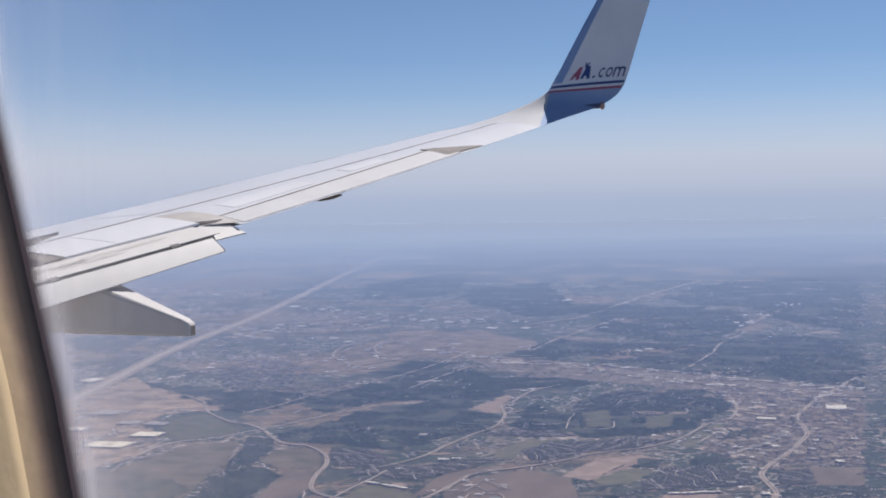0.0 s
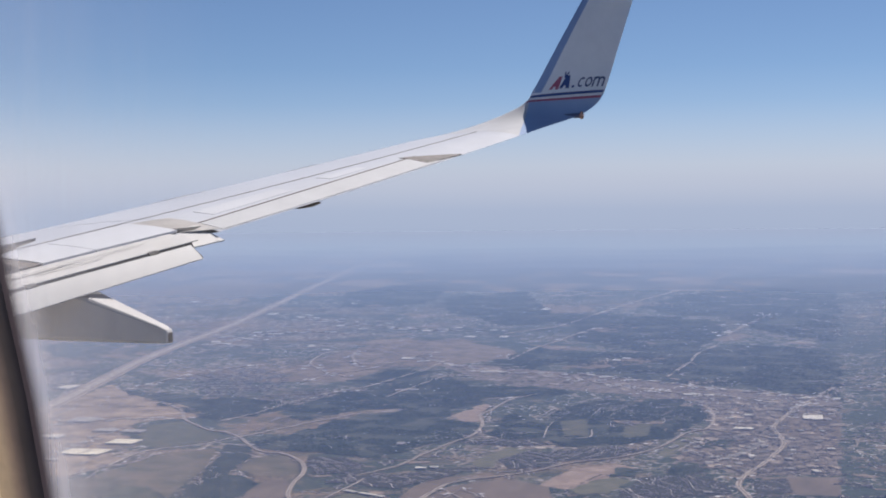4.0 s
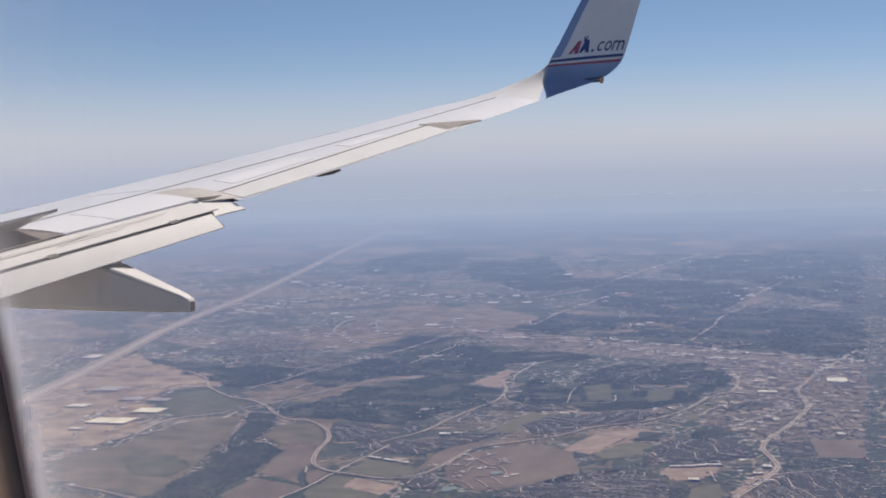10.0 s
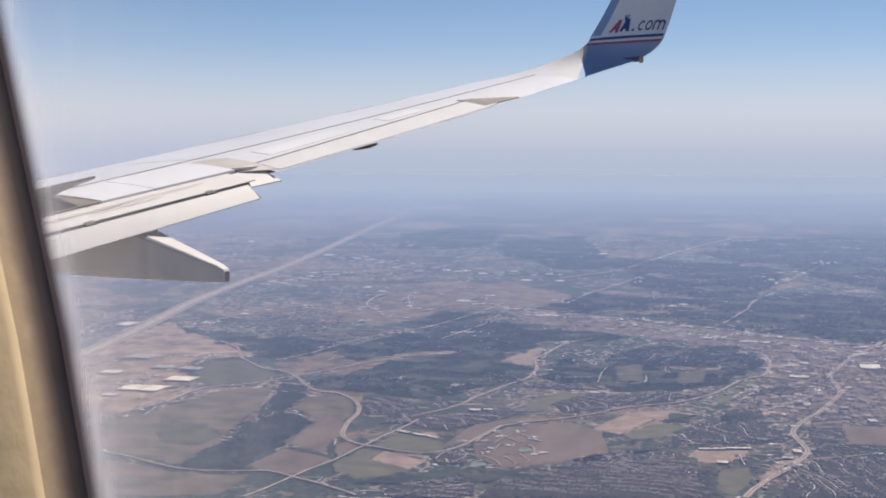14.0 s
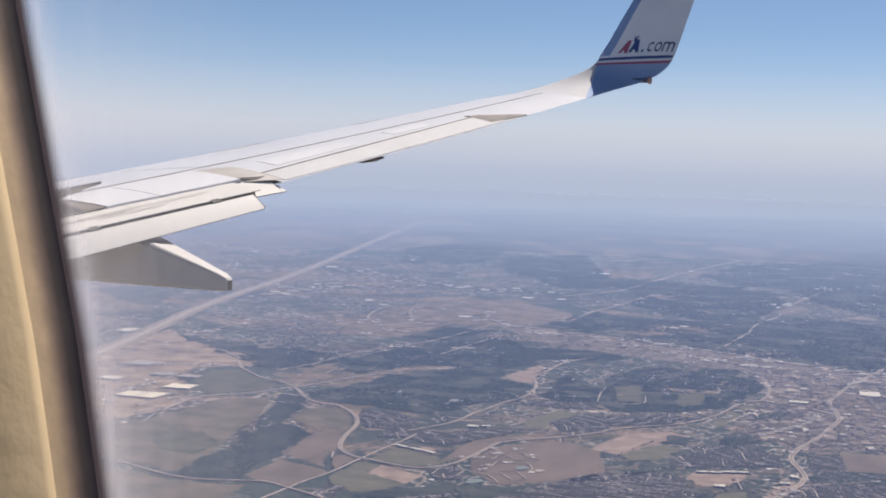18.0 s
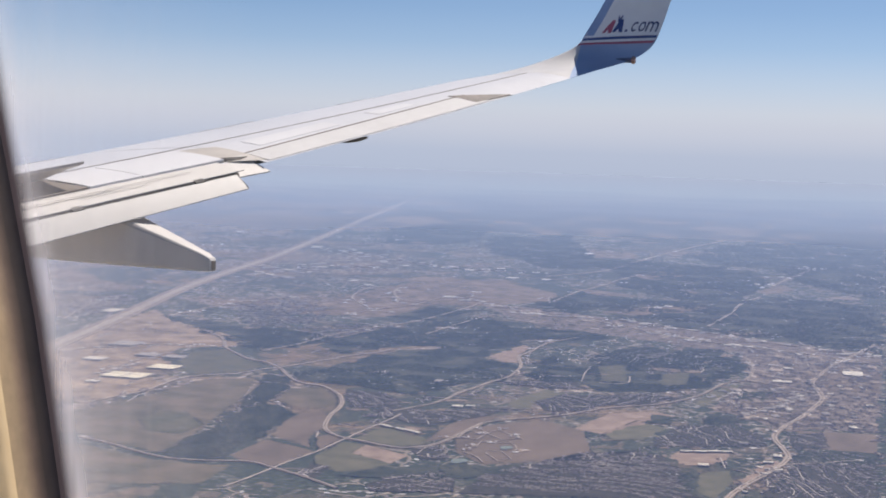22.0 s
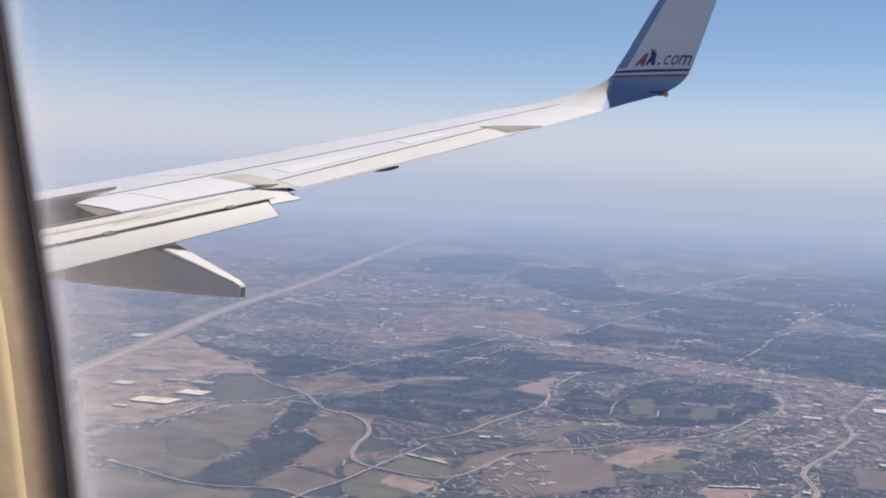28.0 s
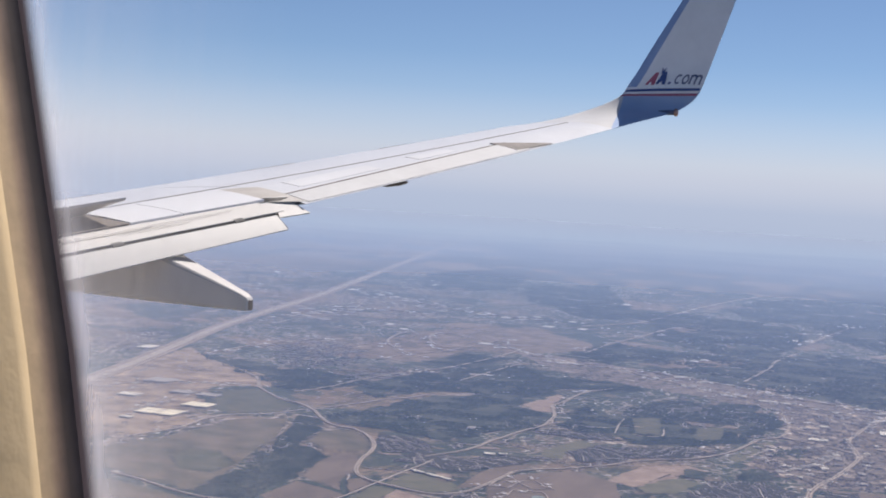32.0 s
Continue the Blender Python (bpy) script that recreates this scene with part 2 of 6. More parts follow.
def low_te(y):
    return line_at(y, 10.0, -6.335, -0.362, 0.201)


def sheet_between(f0, f1, y0, y1, n=8, k=3, bow=0.0, drop0=0.0, drop1=0.0):
    rows = []
    for i in range(n + 1):
        y = y0 + (y1 - y0) * i / n
        a, b = f0(y) + Vector((0, 0, drop0)), f1(y) + Vector((0, 0, drop1))
        rows.append([a.lerp(b, j / k) + Vector((0, 0, bow * math.sin(math.pi * j / k))) for j in range(k + 1)])
    return rows


# spoilers: flat white plates; the one nearest the fuselage stands open
for y0, y1 in ((8.93, 9.40), (9.412, 10.2)):
    wpart("spoiler", slab(sheet_between(spoiler_hinge, spoiler_te, y0, y1, 4, 3, 0.006), 0.02), M_SPOIL, "smooth white spoiler plate lying shut")
open_hinge = lambda y: spoiler_hinge(y) + Vector((0, 0, 0.0))
open_te = lambda y: spoiler_te(y) + Vector((-0.03, 0, 0.19))
wpart("spoiler", slab(sheet_between(open_hinge, open_te, 6.6, 8.9, 6, 3, 0.006), 0.02), M_UNDER, "spoiler plate raised a little, in the grey-brown of its shaded underside")
# flat dark sheet level with the shut plates stands in for the open bay
wpart("open_spoiler_bay", slab(sheet_between(spoiler_hinge, spoiler_te, 6.6, 8.915, 8, 3, 0, -0.003, -0.003), 0.012), M_BAY, "dark brown sheet in place of the bay under the raised spoiler")
wpart("spoiler_bay", slab(sheet_between(spoiler_hinge, spoiler_te, 6.6, 10.3, 8, 3, 0, -0.035, -0.02), 0.02), M_GAP_DARK, "dark sheet for the shaded gaps under the spoilers")

# flaps: fore flap, dark slot, aft flap
fore = slab(sheet_between(lambda y: spoiler_te(y) + Vector((-0.06, 0, -0.012)), slot_line, 6.4, 10.12, 10, 4, 0.008), 0.006)
wpart("fore_flap", fore, M_FLAP, "cream fore flap with worn stains")
tip_rows = [[spoiler_te(10.121) + Vector((-0.06, 0, -0.012)), Vector((-6.49, 10.121, -0.275))], [Vector((-6.66, 10.43, -0.10)), Vector((-6.385, 10.43, -0.222))]]
wpart("fore_flap_tip", slab(tip_rows, 0.008), M_FLAP, "pointed cream flap tip")
for y0, y1, q, w in ((7.5, 8.3, 0.40, 0.04), (8.25, 9.0, 0.44, 0.05), (8.95, 9.75, 0.40, 0.035), (8.7, 9.3, 0.62, 0.03)):
    wpart("fore_flap_streak", slab(sheet_between(lambda y: spoiler_te(y).lerp(slot_line(y), q) + Vector((0, 0, 0.0095)), lambda y: spoiler_te(y).lerp(slot_line(y), q + w) + Vector((0, 0, 0.0095)), y0, y1), 0.002), M_STREAK, "faint brown wear streak")
# solid dark strip painted in for the shaded slot
wpart("flap_slot", slab(sheet_between(lambda y: slot_line(y) + Vector((-0.002, 0, -0.0065)), lambda y: slot_line(y) + Vector((0.016, 0, -0.045)), 6.4, 10.06), 0.004), M_GAP_DARK, "dark strip painted as the shaded gap between the flaps")
aft = slab(sheet_between(lambda y: slot_line(y) + Vector((0.021, 0, -0.0205)), low_te, 6.4, 10.02, 10, 4, 0.003), 0.006)
wpart("aft_flap", aft, M_FLAP, "cream aft flap")
tip_in, tip_out = slot_line(10.021) + Vector((0.0, 0, -0.012)), low_te(10.021)
wpart("aft_flap_end_strip", slab([[tip_in.lerp(tip_out, q) + Vector((0, 0, 0.004)), tip_in.lerp(tip_out, q) + Vector((0, 0.016, 0.004))] for q in (0, 0.25, 0.5, 0.75, 0.92)], 0.012), M_GAP_DARK, "dark strip round the flap's end")
for y in (8.52, 9.62):
    a, b = slot_line(y) + Vector((-0.012, 0, 0.006)), slot_line(y + 0.09) + Vector((-0.012, 0, 0.006))
    rows = [[a, a + Vector((0.035, 0, -0.02))], [b, b + Vector((0.035, 0, -0.02))]]
    wpart("flap_bracket", slab(rows, 0.02), M_GAP_DARK, "dark flap bracket")
wpart("wing_gap_strip", slab([[Vector((-6.72, 10.2, -0.128)), Vector((-6.70, 10.2, -0.152))], [Vector((-6.62, 10.44, -0.11)), Vector((-6.54, 10.44, -0.15))]], 0.01), M_GAP_DARK, "dark strip painted as the shaded gap at the flap's end")


# flap track fairing
def canoe_ring(x, half, z_top, z_bot, y_mid):
    r = min(half, (z_top - z_bot) / 2) * 0.25
    pts = []
    for cy, cz, a0 in ((half - r, z_top - r, 0), (-half + r, z_top - r, 90), (-half + r, z_bot + r, 180), (half - r, z_bot + r, 270)):
        for k in range(4):
            a = radians(a0 + 30 * k)
            pts.append(Vector((x, y_mid + cy + r * math.cos(a), cz + r * math.sin(a))))
    return pts


# stations: x, half width, top, bottom, and the half width that keeps the inboard side flat
CANOE = [(-9.6, 0.05, -0.60, -0.66, 0.05), (-9.2, 0.10, -0.50, -0.72, 0.10), (-8.6, 0.12, -0.42, -0.82, 0.12), (-8.0, 0.14, -0.42, -0.885, 0.125), (-7.4, 0.17, -0.46, -0.907, 0.125), (-6.9, 0.17, -0.50, -0.912, 0.122),
         (-6.6, 0.136, -0.605, -0.913, 0.112), (-6.3, 0.094, -0.702, -0.913, 0.098), (-6.02, 0.055, -0.795, -0.912, 0.085), (-5.965, 0.04, -0.822, -0.91, 0.078), (-5.955, 0.03, -0.84, -0.905, 0.066)]
cv, cf = loft([canoe_ring(x, h, zt - 0.008, zb - 0.014, 9.02 + h - near) for x, h, zt, zb, near in CANOE])
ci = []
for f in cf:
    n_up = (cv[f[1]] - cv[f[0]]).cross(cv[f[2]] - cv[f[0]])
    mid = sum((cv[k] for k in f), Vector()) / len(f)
    # tone picked by face direction, to balance sun and shade
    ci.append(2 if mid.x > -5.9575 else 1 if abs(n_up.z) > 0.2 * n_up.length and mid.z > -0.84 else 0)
wpart("flap_track_fairing", (cv, cf), [M_CANOE, M_CANOE_TOP, M_NOTCH], "grey boat-shaped flap track fairing, sides toned up for shade and top toned down for sun", False, None, ci)
fv, ff = loft([canoe_ring(x, h, zt, zb, 11.72) for x, h, zt, zb in ((-6.52, 0.02, 0.066, 0.045), (-6.40, 0.04, 0.074, 0.026), (-6.28, 0.04, 0.080, 0.044), (-6.19, 0.012, 0.088, 0.072))])
wpart("small_fairing", (fv, ff), M_SEAM, "small dark fairing under the trailing edge")

# winglet
WLET = [(14.595, 0.618, -6.90, -5.354, 0.77), (14.9, 0.735, -6.58, -5.24, 0.855), (15.2, 0.905, -6.13, -5.10, 0.94), (15.40, 1.06, -5.80, -4.98, 1.01),
        (15.50, 1.18, -5.625, -4.86, 1.10), (15.53, 1.30, -5.555, -4.765, 1.21), (15.56, 1.45, -5.47, -4.70, 1.39), (15.62, 1.79, -5.30, -4.60, 1.76),
        (15.76, 2.6, -4.87, -4.37, 2.6), (15.88, 3.3, -4.50, -4.17, 3.3)]


def finer(rows, upto, steps):
    """More stations along the curved foot of the winglet."""
    r = [np.array(q) for q in rows]
    out = []
    for i in range(upto):
        a, b, c, d = r[max(i - 1, 0)], r[i], r[i + 1], r[min(i + 2, len(r) - 1)]
        for k in range(steps):
            t = k / steps
            q = 0.5 * (2 * b + (c - a) * t + (2 * a - 5 * b + 4 * c - d) * t * t + (3 * b - a - 3 * c + d) * t ** 3)
            out.append(tuple(float(x) for x in q))
    return out + [tuple(q) for q in rows[upto:]]


WLET = finer(WLET, 7, 4)


def winglet_ring(i, thick=0.075):
    y, zl, xl, xt, zt = WLET[i]
    a, b = max(i - 1, 0), min(i + 1, len(WLET) - 1)
    run = Vector((0, WLET[b][0] - WLET[a][0], (WLET[b][1] + WLET[b][4] - WLET[a][1] - WLET[a][4]) / 2)).normalized()
    nrm = Vector((0, -run.z, run.y))
    le, te = Vector((xl, y, zl)), Vector((xt, y, zt))
    c = (te - le).length
    ss = [0.5 - 0.5 * math.cos(math.pi * k / 20) for k in range(21)]
    k = min(1.0, max(0.0, (15.42 - y) / 0.8))
    th = lambda s: half_thick(s) / THICK * thick * c
    up = lambda s: k * (upper_height(s) + 0.097 * (1 - s)) * c + (1 - k) * th(s)
    low = lambda s: k * (lower_height(s) + 0.097 * (1 - s)) * c - (1 - k) * th(s)
    return [le.lerp(te, s) + nrm * up(s) for s in reversed(ss)] + [le.lerp(te, s) + nrm * low(s) for s in ss[1:]]


wl_v, wl_f = loft([winglet_ring(i) for i in range(len(WLET))], True, False)
# blue base paint, its inboard edge drawn along the winglet's shadow edge
foot_paint_shade, fn, fl, fp = nodes_of("winglet_foot_paint_and_shade")
f_sep = fn.new("ShaderNodeSeparateXYZ")
f_co = fn.new("ShaderNodeTexCoord").outputs["Object"]
fl.new(f_co, f_sep.inputs[0])
f_sum = fn.new("ShaderNodeMath")
f_sum.operation = "MULTIPLY_ADD"
fl.new(f_sep.outputs["Y"], f_sum.inputs[0])
f_sum.inputs[1].default_value = 0.294
f_tilt = fn.new("ShaderNodeMath")
f_tilt.operation = "MULTIPLY_ADD"
fl.new(f_sep.outputs["Z"], f_tilt.inputs[0])
f_tilt.inputs[1].default_value = -0.12
fl.new(f_sep.outputs["X"], f_tilt.inputs[2])
fl.new(f_tilt.outputs[0], f_sum.inputs[2])
f_cut = fn.new("ShaderNodeMath")
f_cut.operation = "GREATER_THAN"
fl.new(f_sum.outputs[0], f_cut.inputs[0])
f_cut.inputs[1].default_value = -1.065 - W0.x - 0.294 * W0.y - 0.12 * (0.92 - W0.z)
f_wear = noise_node(fn, fl, 2.0, 5, 0.6, f_co)
f_white = ramp_node(fn, fl, f_wear, [(0.35, (0.60, 0.585, 0.565)), (0.65, (0.68, 0.665, 0.645))])
f_blue = ramp_node(fn, fl, f_wear, [(0.35, (0.31, 0.415, 0.60)), (0.65, (0.35, 0.455, 0.64))])
fl.new(mix_color(fn, fl, f_cut.outputs[0], f_white, f_blue), fp.inputs["Base Color"])
fp.inputs["Roughness"].default_value = 0.35
wl_i = []
for k, f in enumerate(wl_f):
    c = sum((wl_v[q] for q in f), Vector()) / len(f)
    wl_i.append(0 if c.z > 1.205 + 0.05 * (c.x + 5.6) / 0.8 else 1)
winglet = wpart("winglet", (wl_v, wl_f), [M_WLET, foot_paint_shade], "tall silver winglet with a blue base and coloured stripes", True, None, wl_i)
cap_v, cap_f = end_plate(winglet_ring(len(WLET) - 1))
part("tip_cap", [Vector(v) - W0 for v in cap_v], cap_f, M_WLET, winglet)


def on_winglet(f, z, lift=0.004):
    """A place on the winglet's inner face: f from the leading edge (0) to the trailing edge (1), at height z."""
    for i in range(len(WLET) - 1):
        zm0 = WLET[i][1] + (WLET[i][4] - WLET[i][1]) * f
        zm1 = WLET[i + 1][1] + (WLET[i + 1][4] - WLET[i + 1][1]) * f
        if z <= zm1 or i == len(WLET) - 2:
            g = (z - zm0) / (zm1 - zm0)
            break
    r0, r1 = WLET[i], WLET[i + 1]
    y = r0[0] + (r1[0] - r0[0]) * g
    xl, xt = r0[2] + (r1[2] - r0[2]) * g, r0[3] + (r1[3] - r0[3]) * g
    c = xt - xl
    run = Vector((0, r1[0] - r0[0], r1[1] - r0[1])).normalized()
    nrm = Vector((0, -run.z, run.y))
    return Vector((xl + c * f, y, z)) + nrm * (half_thick(min(max(f, 0.001), 0.999)) / THICK * 0.075 * c + lift)


def winglet_patch(rows_fz, lift=0.004):
    rows = [[on_winglet(f, z, lift) for f, z in row] for row in rows_fz]
    return slab(rows, 0.003, Vector((0, 1, 0)))


def wlet_part(name, vf, material, label=""):
    verts, faces = vf
    return part(name, [Vector(v) - W0 for v in verts], faces, material, winglet, label)


def band(z0, z1, f0=0.02, f1=0.985, slope=0.0, n=12, lift=0.004):
    return winglet_patch([[(f0 + (f1 - f0) * j / n, z + slope * j / n) for j in range(n + 1)] for z in (z0, z1)], lift)


wlet_part("stripe", band(1.218, 1.246, slope=0.04), M_BLUE, "dark blue stripe")
wlet_part("stripe", band(1.190, 1.216, slope=0.04), M_WHITE, "white stripe")
wlet_part("stripe", band(1.162, 1.188, slope=0.04), M_RED, "red stripe")
wlet_part("leading_edge_paint", winglet_patch([[(f, 1.275 + 1.95 * k / 12) for k in range(13)] for f in (0.004, 0.07, 0.145)], 0.003), M_EDGE_BLUE, "blue leading edge")


def flat_shape(points, material, name, label=""):
    """A small flat painted shape on the winglet: points as (f, z)."""
    pts = [on_winglet(f, z, 0.006) for f, z in points]
    n = len(pts)
    verts = pts + [p + Vector((0, 0.003, 0)) for p in pts]
    faces = [tuple(range(n)), tuple(range(2 * n - 1, n - 1, -1))] + [(i, (i + 1) % n, n + (i + 1) % n, n + i) for i in range(n)]
    wlet_part(name, (verts, faces), material, label)


ZB, ZT = 1.30, 1.44
flat_shape([(0.235, ZB), (0.29, ZT), (0.335, ZT), (0.36, ZB), (0.315, ZB), (0.305, ZB + 0.03), (0.285, ZB + 0.03), (0.275, ZB)], M_RED, "painted_emblem", "red emblem shape")
flat_shape([(0.37, ZB + 0.01), (0.39, ZT + 0.01), (0.44, ZT + 0.01), (0.50, ZB + 0.01), (0.455, ZB + 0.01), (0.44, ZB + 0.04), (0.415, ZB + 0.04), (0.405, ZB + 0.01)], M_BLUE, "painted_emblem", "dark blue emblem shape")
flat_shape([(0.345, ZT + 0.05), (0.365, ZT + 0.045), (0.38, ZT + 0.01), (0.395, ZT + 0.05), (0.41, ZT + 0.05), (0.395, ZT - 0.01), (0.37, ZT - 0.015)], M_BLUE, "painted_emblem", "dark blue forked emblem shape")
flat_shape([(0.53, ZB + 0.015), (0.53, ZB + 0.04), (0.56, ZB + 0.04), (0.56, ZB + 0.015)], M_BLUE, "painted_bar")
def round_band(f_mid, z_mid, rf, rz, wide, a0, a1, steps=18):
    """A curved painted band: an arc of a ring about (f_mid, z_mid), from a0 to a1 degrees."""
    arc = [radians(a0 + (a1 - a0) * k / steps) for k in range(steps + 1)]
    rows = [[(f_mid + (rf - q * wide * rf / rz) * math.cos(a), z_mid + (rz - q * wide) * math.sin(a)) for q in (0, 1)] for a in arc]
    wlet_part("painted_shape", winglet_patch(rows, 0.006), M_BLUE_SOFT, "dark blue curved shape")


round_band(0.640, ZB + 0.072, 0.043, 0.054, 0.02, 50, 310)
round_band(0.738, ZB + 0.074, 0.045, 0.054, 0.02, 0, 360)
for f0 in (0.808, 0.876, 0.944):
    flat_shape([(f0 - 0.010, ZB + 0.022), (f0 - 0.010, ZB + (0.126 if f0 < 0.82 else 0.098)), (f0 + 0.010, ZB + (0.126 if f0 < 0.82 else 0.098)), (f0 + 0.010, ZB + 0.022)], M_BLUE_SOFT, "painted_bar")
for f0 in (0.842, 0.910):
    round_band(f0, ZB + 0.098, 0.044, 0.033, 0.02, 0, 180, 10)

lv, lf = loft([[Vector((x, 15.40 + r * math.cos(a), 1.0 + (x + 5.3) * 0.03 + r * 0.7 * math.sin(a))) for a in [2 * math.pi * k / 12 for k in range(12)]] for x, r in ((-5.30, 0.015), (-5.15, 0.035), (-4.98, 0.04), (-4.965, 0.038))])
wpart("position_light_pod", (lv, lf), M_POD, "grey tail light pod", True)
lv, lf = loft([[Vector((x, 15.40 + r * math.cos(a), 1.01 + r * math.sin(a))) for a in [2 * math.pi * k / 12 for k in range(12)]] for x, r in ((-4.964, 0.042), (-4.94, 0.04), (-4.93, 0.02))])
wpart("position_light", (lv, lf), M_LAMP, "reddish light lens", True)

# ---- cabin window and wall ----
LEAN = radians(-11.3)
EDGE_X, EDGE_Z = -0.2015, -0.055
SIDE_BOW, BOW_FROM = 0.052, 0.042


def side_bow(up):
    """How far the forward side swells out above the eye's height."""
    return SIDE_BOW * max(0.0, up - BOW_FROM)


def ring_points(grow, y, n=48):
    """A rounded upright opening, leaning like the window; grow widens it."""
    pts = []
    w, h, r = 0.135 + grow, 0.25 + grow, 0.075 + grow
    for cx, cz, a0 in ((w - r, h - r, 0), (-w + r, h - r, 90), (-w + r, -h + r, 180), (w - r, -h + r, 270)):
        for k in range(n // 4):
            a = radians(a0 + 90 * k / (n // 4 - 1))
            pts.append((cx + r * math.cos(a), cz + r * math.sin(a)))
        if a0 in (90, 270):
            pts += [(math.copysign(w, cx), math.copysign(h - r, cz) * (1 - k / 8)) for k in range(1, 16)]
    pts = [(px + side_bow(pz) * min(0.0, px) / w, pz) for px, pz in pts]
    c, s = math.cos(LEAN), math.sin(LEAN)
    mid = Vector((EDGE_X + 0.135 * c, 0, EDGE_Z))
    return [Vector((mid.x + px * c + pz * s, y, mid.z - px * s + pz * c)) for px, pz in pts]


window = tagged(thing("window_1", "cabin window with a dark gasket and beige reveal", "window"), kind="structure")
def sleeve(name, y_out, y_in, grow_out, grow_in, material, label):
    part(name, *loft([ring_points(0.012, y_out), ring_points(grow_out, y_out), ring_points(grow_in, y_in), ring_points(0.012, y_in), ring_points(0.012, y_out)], True, False), material, window, label)


def from_edge(n, l):
    """The distance from the forward straight side of the window, in millimetres."""
    sep = n.new("ShaderNodeSeparateXYZ")
    co = n.new("ShaderNodeTexCoord").outputs["Object"]
    l.new(co, sep.inputs[0])
    out = None
    for axis, k in (("X", math.cos(LEAN)), ("Z", -math.sin(LEAN))):
        q = n.new("ShaderNodeMath")
        q.operation = "MULTIPLY_ADD"
        l.new(sep.outputs[axis], q.inputs[0])
        q.inputs[1].default_value = 1000 * k
        if out is None:
            q.inputs[2].default_value = 1000 * (-EDGE_X * math.cos(LEAN) + EDGE_Z * math.sin(LEAN) + 0.135 * math.sin(LEAN) ** 2)
        else:
            l.new(out, q.inputs[2])
        out = q.outputs[0]
    up = n.new("ShaderNodeVectorMath")
    up.operation = "DOT_PRODUCT"
    l.new(co, up.inputs[0])
    up.inputs[1].default_value = (1000 * math.sin(LEAN), 0.0, 1000 * math.cos(LEAN))
    height = n.new("ShaderNodeMath")
    height.operation = "SUBTRACT"
    l.new(up.outputs["Value"], height.inputs[0])
    height.inputs[1].default_value = 1000 * ((EDGE_X + 0.135 * math.cos(LEAN)) * math.sin(LEAN) + EDGE_Z * math.cos(LEAN) + BOW_FROM)
    over = n.new("ShaderNodeMath")
    over.operation = "MAXIMUM"
    l.new(height.outputs[0], over.inputs[0])
    over.inputs[1].default_value = 0.0
    total = n.new("ShaderNodeMath")
    total.operation = "MULTIPLY_ADD"
    l.new(over.outputs[0], total.inputs[0])
    total.inputs[1].default_value = SIDE_BOW
    l.new(out, total.inputs[2])
    return total.outputs[0], co


def veil_material(name, shader, color, reach, stops, streaks):
    """Dust or an added blur fringe on the pane: thickest at the rim, thinning inward."""
    m, n, l, p = nodes_of(name)
    n.remove(p)
    mm, co = from_edge(n, l)
    run = n.new("ShaderNodeMapRange")
    run.inputs["From Max"].default_value = reach
    l.new(mm, run.inputs["Value"])
    thick = ramp_node(n, l, run.outputs["Result"], [(q, (c,) * 3) for q, c in stops])
    if streaks:
        mp = n.new("ShaderNodeMapping")
        mp.inputs["Rotation"].default_value = (0, -LEAN * 0.6, 0)
        mp.inputs["Scale"].default_value = (160.0, 160.0, 5.0)
        l.new(co, mp.inputs["Vector"])
        thick = mix_color(n, l, 1.0, thick, ramp_node(n, l, noise_node(n, l, 1.0, 3, 0.6, mp.outputs["Vector"]), [(0.3, (0.45,) * 3), (0.7, (1.0,) * 3)]), "MULTIPLY")
    lit = n.new(shader)
    lit.inputs["Color"].default_value = (*color, 1)
    mx = n.new("ShaderNodeMixShader")
    l.new(thick, mx.inputs[0])
    l.new(n.new("ShaderNodeBsdfTransparent").outputs[0], mx.inputs[1])
    l.new(lit.outputs[0], mx.inputs[2])
    l.new(mx.outputs[0], n["Material Output"].inputs["Surface"])
    return m


pane_dust = veil_material("dusty_pane", "ShaderNodeBsdfTranslucent", (0.55, 0.53, 0.555), 66.0, [(0.0, 0.55), (0.05, 0.52), (0.10, 0.30), (0.17, 0.19), (0.35, 0.12), (0.65, 0.055), (1.0, 0.0)], True)
pane_ring = ring_points(0.004, 0.2545)
part("pane", pane_ring, [tuple(range(len(pane_ring)))], pane_dust, window, "scratched dusty window pane, milky towards its rim")
# added see-through fringe imitates an out-of-focus gasket edge
blur_fringe = veil_material("gasket_blur_fringe", "ShaderNodeBsdfTranslucent", (0.055, 0.045, 0.05), 4.2, [(0.0, 1.0), (0.2, 0.8), (0.5, 0.38), (0.8, 0.08), (1.0, 0.0)], False)
part("gasket_fringe", *loft([ring_points(-0.0045, 0.2532), ring_points(0.004, 0.2532)], True, False), blur_fringe, window, "soft worn rim of the gasket")
seal, sn, sl, sp = nodes_of("window_seal_tones")
s_co = sn.new("ShaderNodeTexCoord").outputs["Object"]
s_sep = sn.new("ShaderNodeSeparateXYZ")
sl.new(s_co, s_sep.inputs[0])
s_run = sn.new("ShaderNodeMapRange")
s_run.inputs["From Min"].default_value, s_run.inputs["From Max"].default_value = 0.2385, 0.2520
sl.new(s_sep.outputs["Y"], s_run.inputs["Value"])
# tan-to-dark run with depth blends the seal rings like a soft-focus edge
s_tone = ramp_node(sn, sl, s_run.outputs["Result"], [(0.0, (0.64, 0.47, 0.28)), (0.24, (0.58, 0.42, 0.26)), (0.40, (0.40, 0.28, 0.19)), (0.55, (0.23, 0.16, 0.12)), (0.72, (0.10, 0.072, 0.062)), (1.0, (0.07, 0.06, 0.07))])
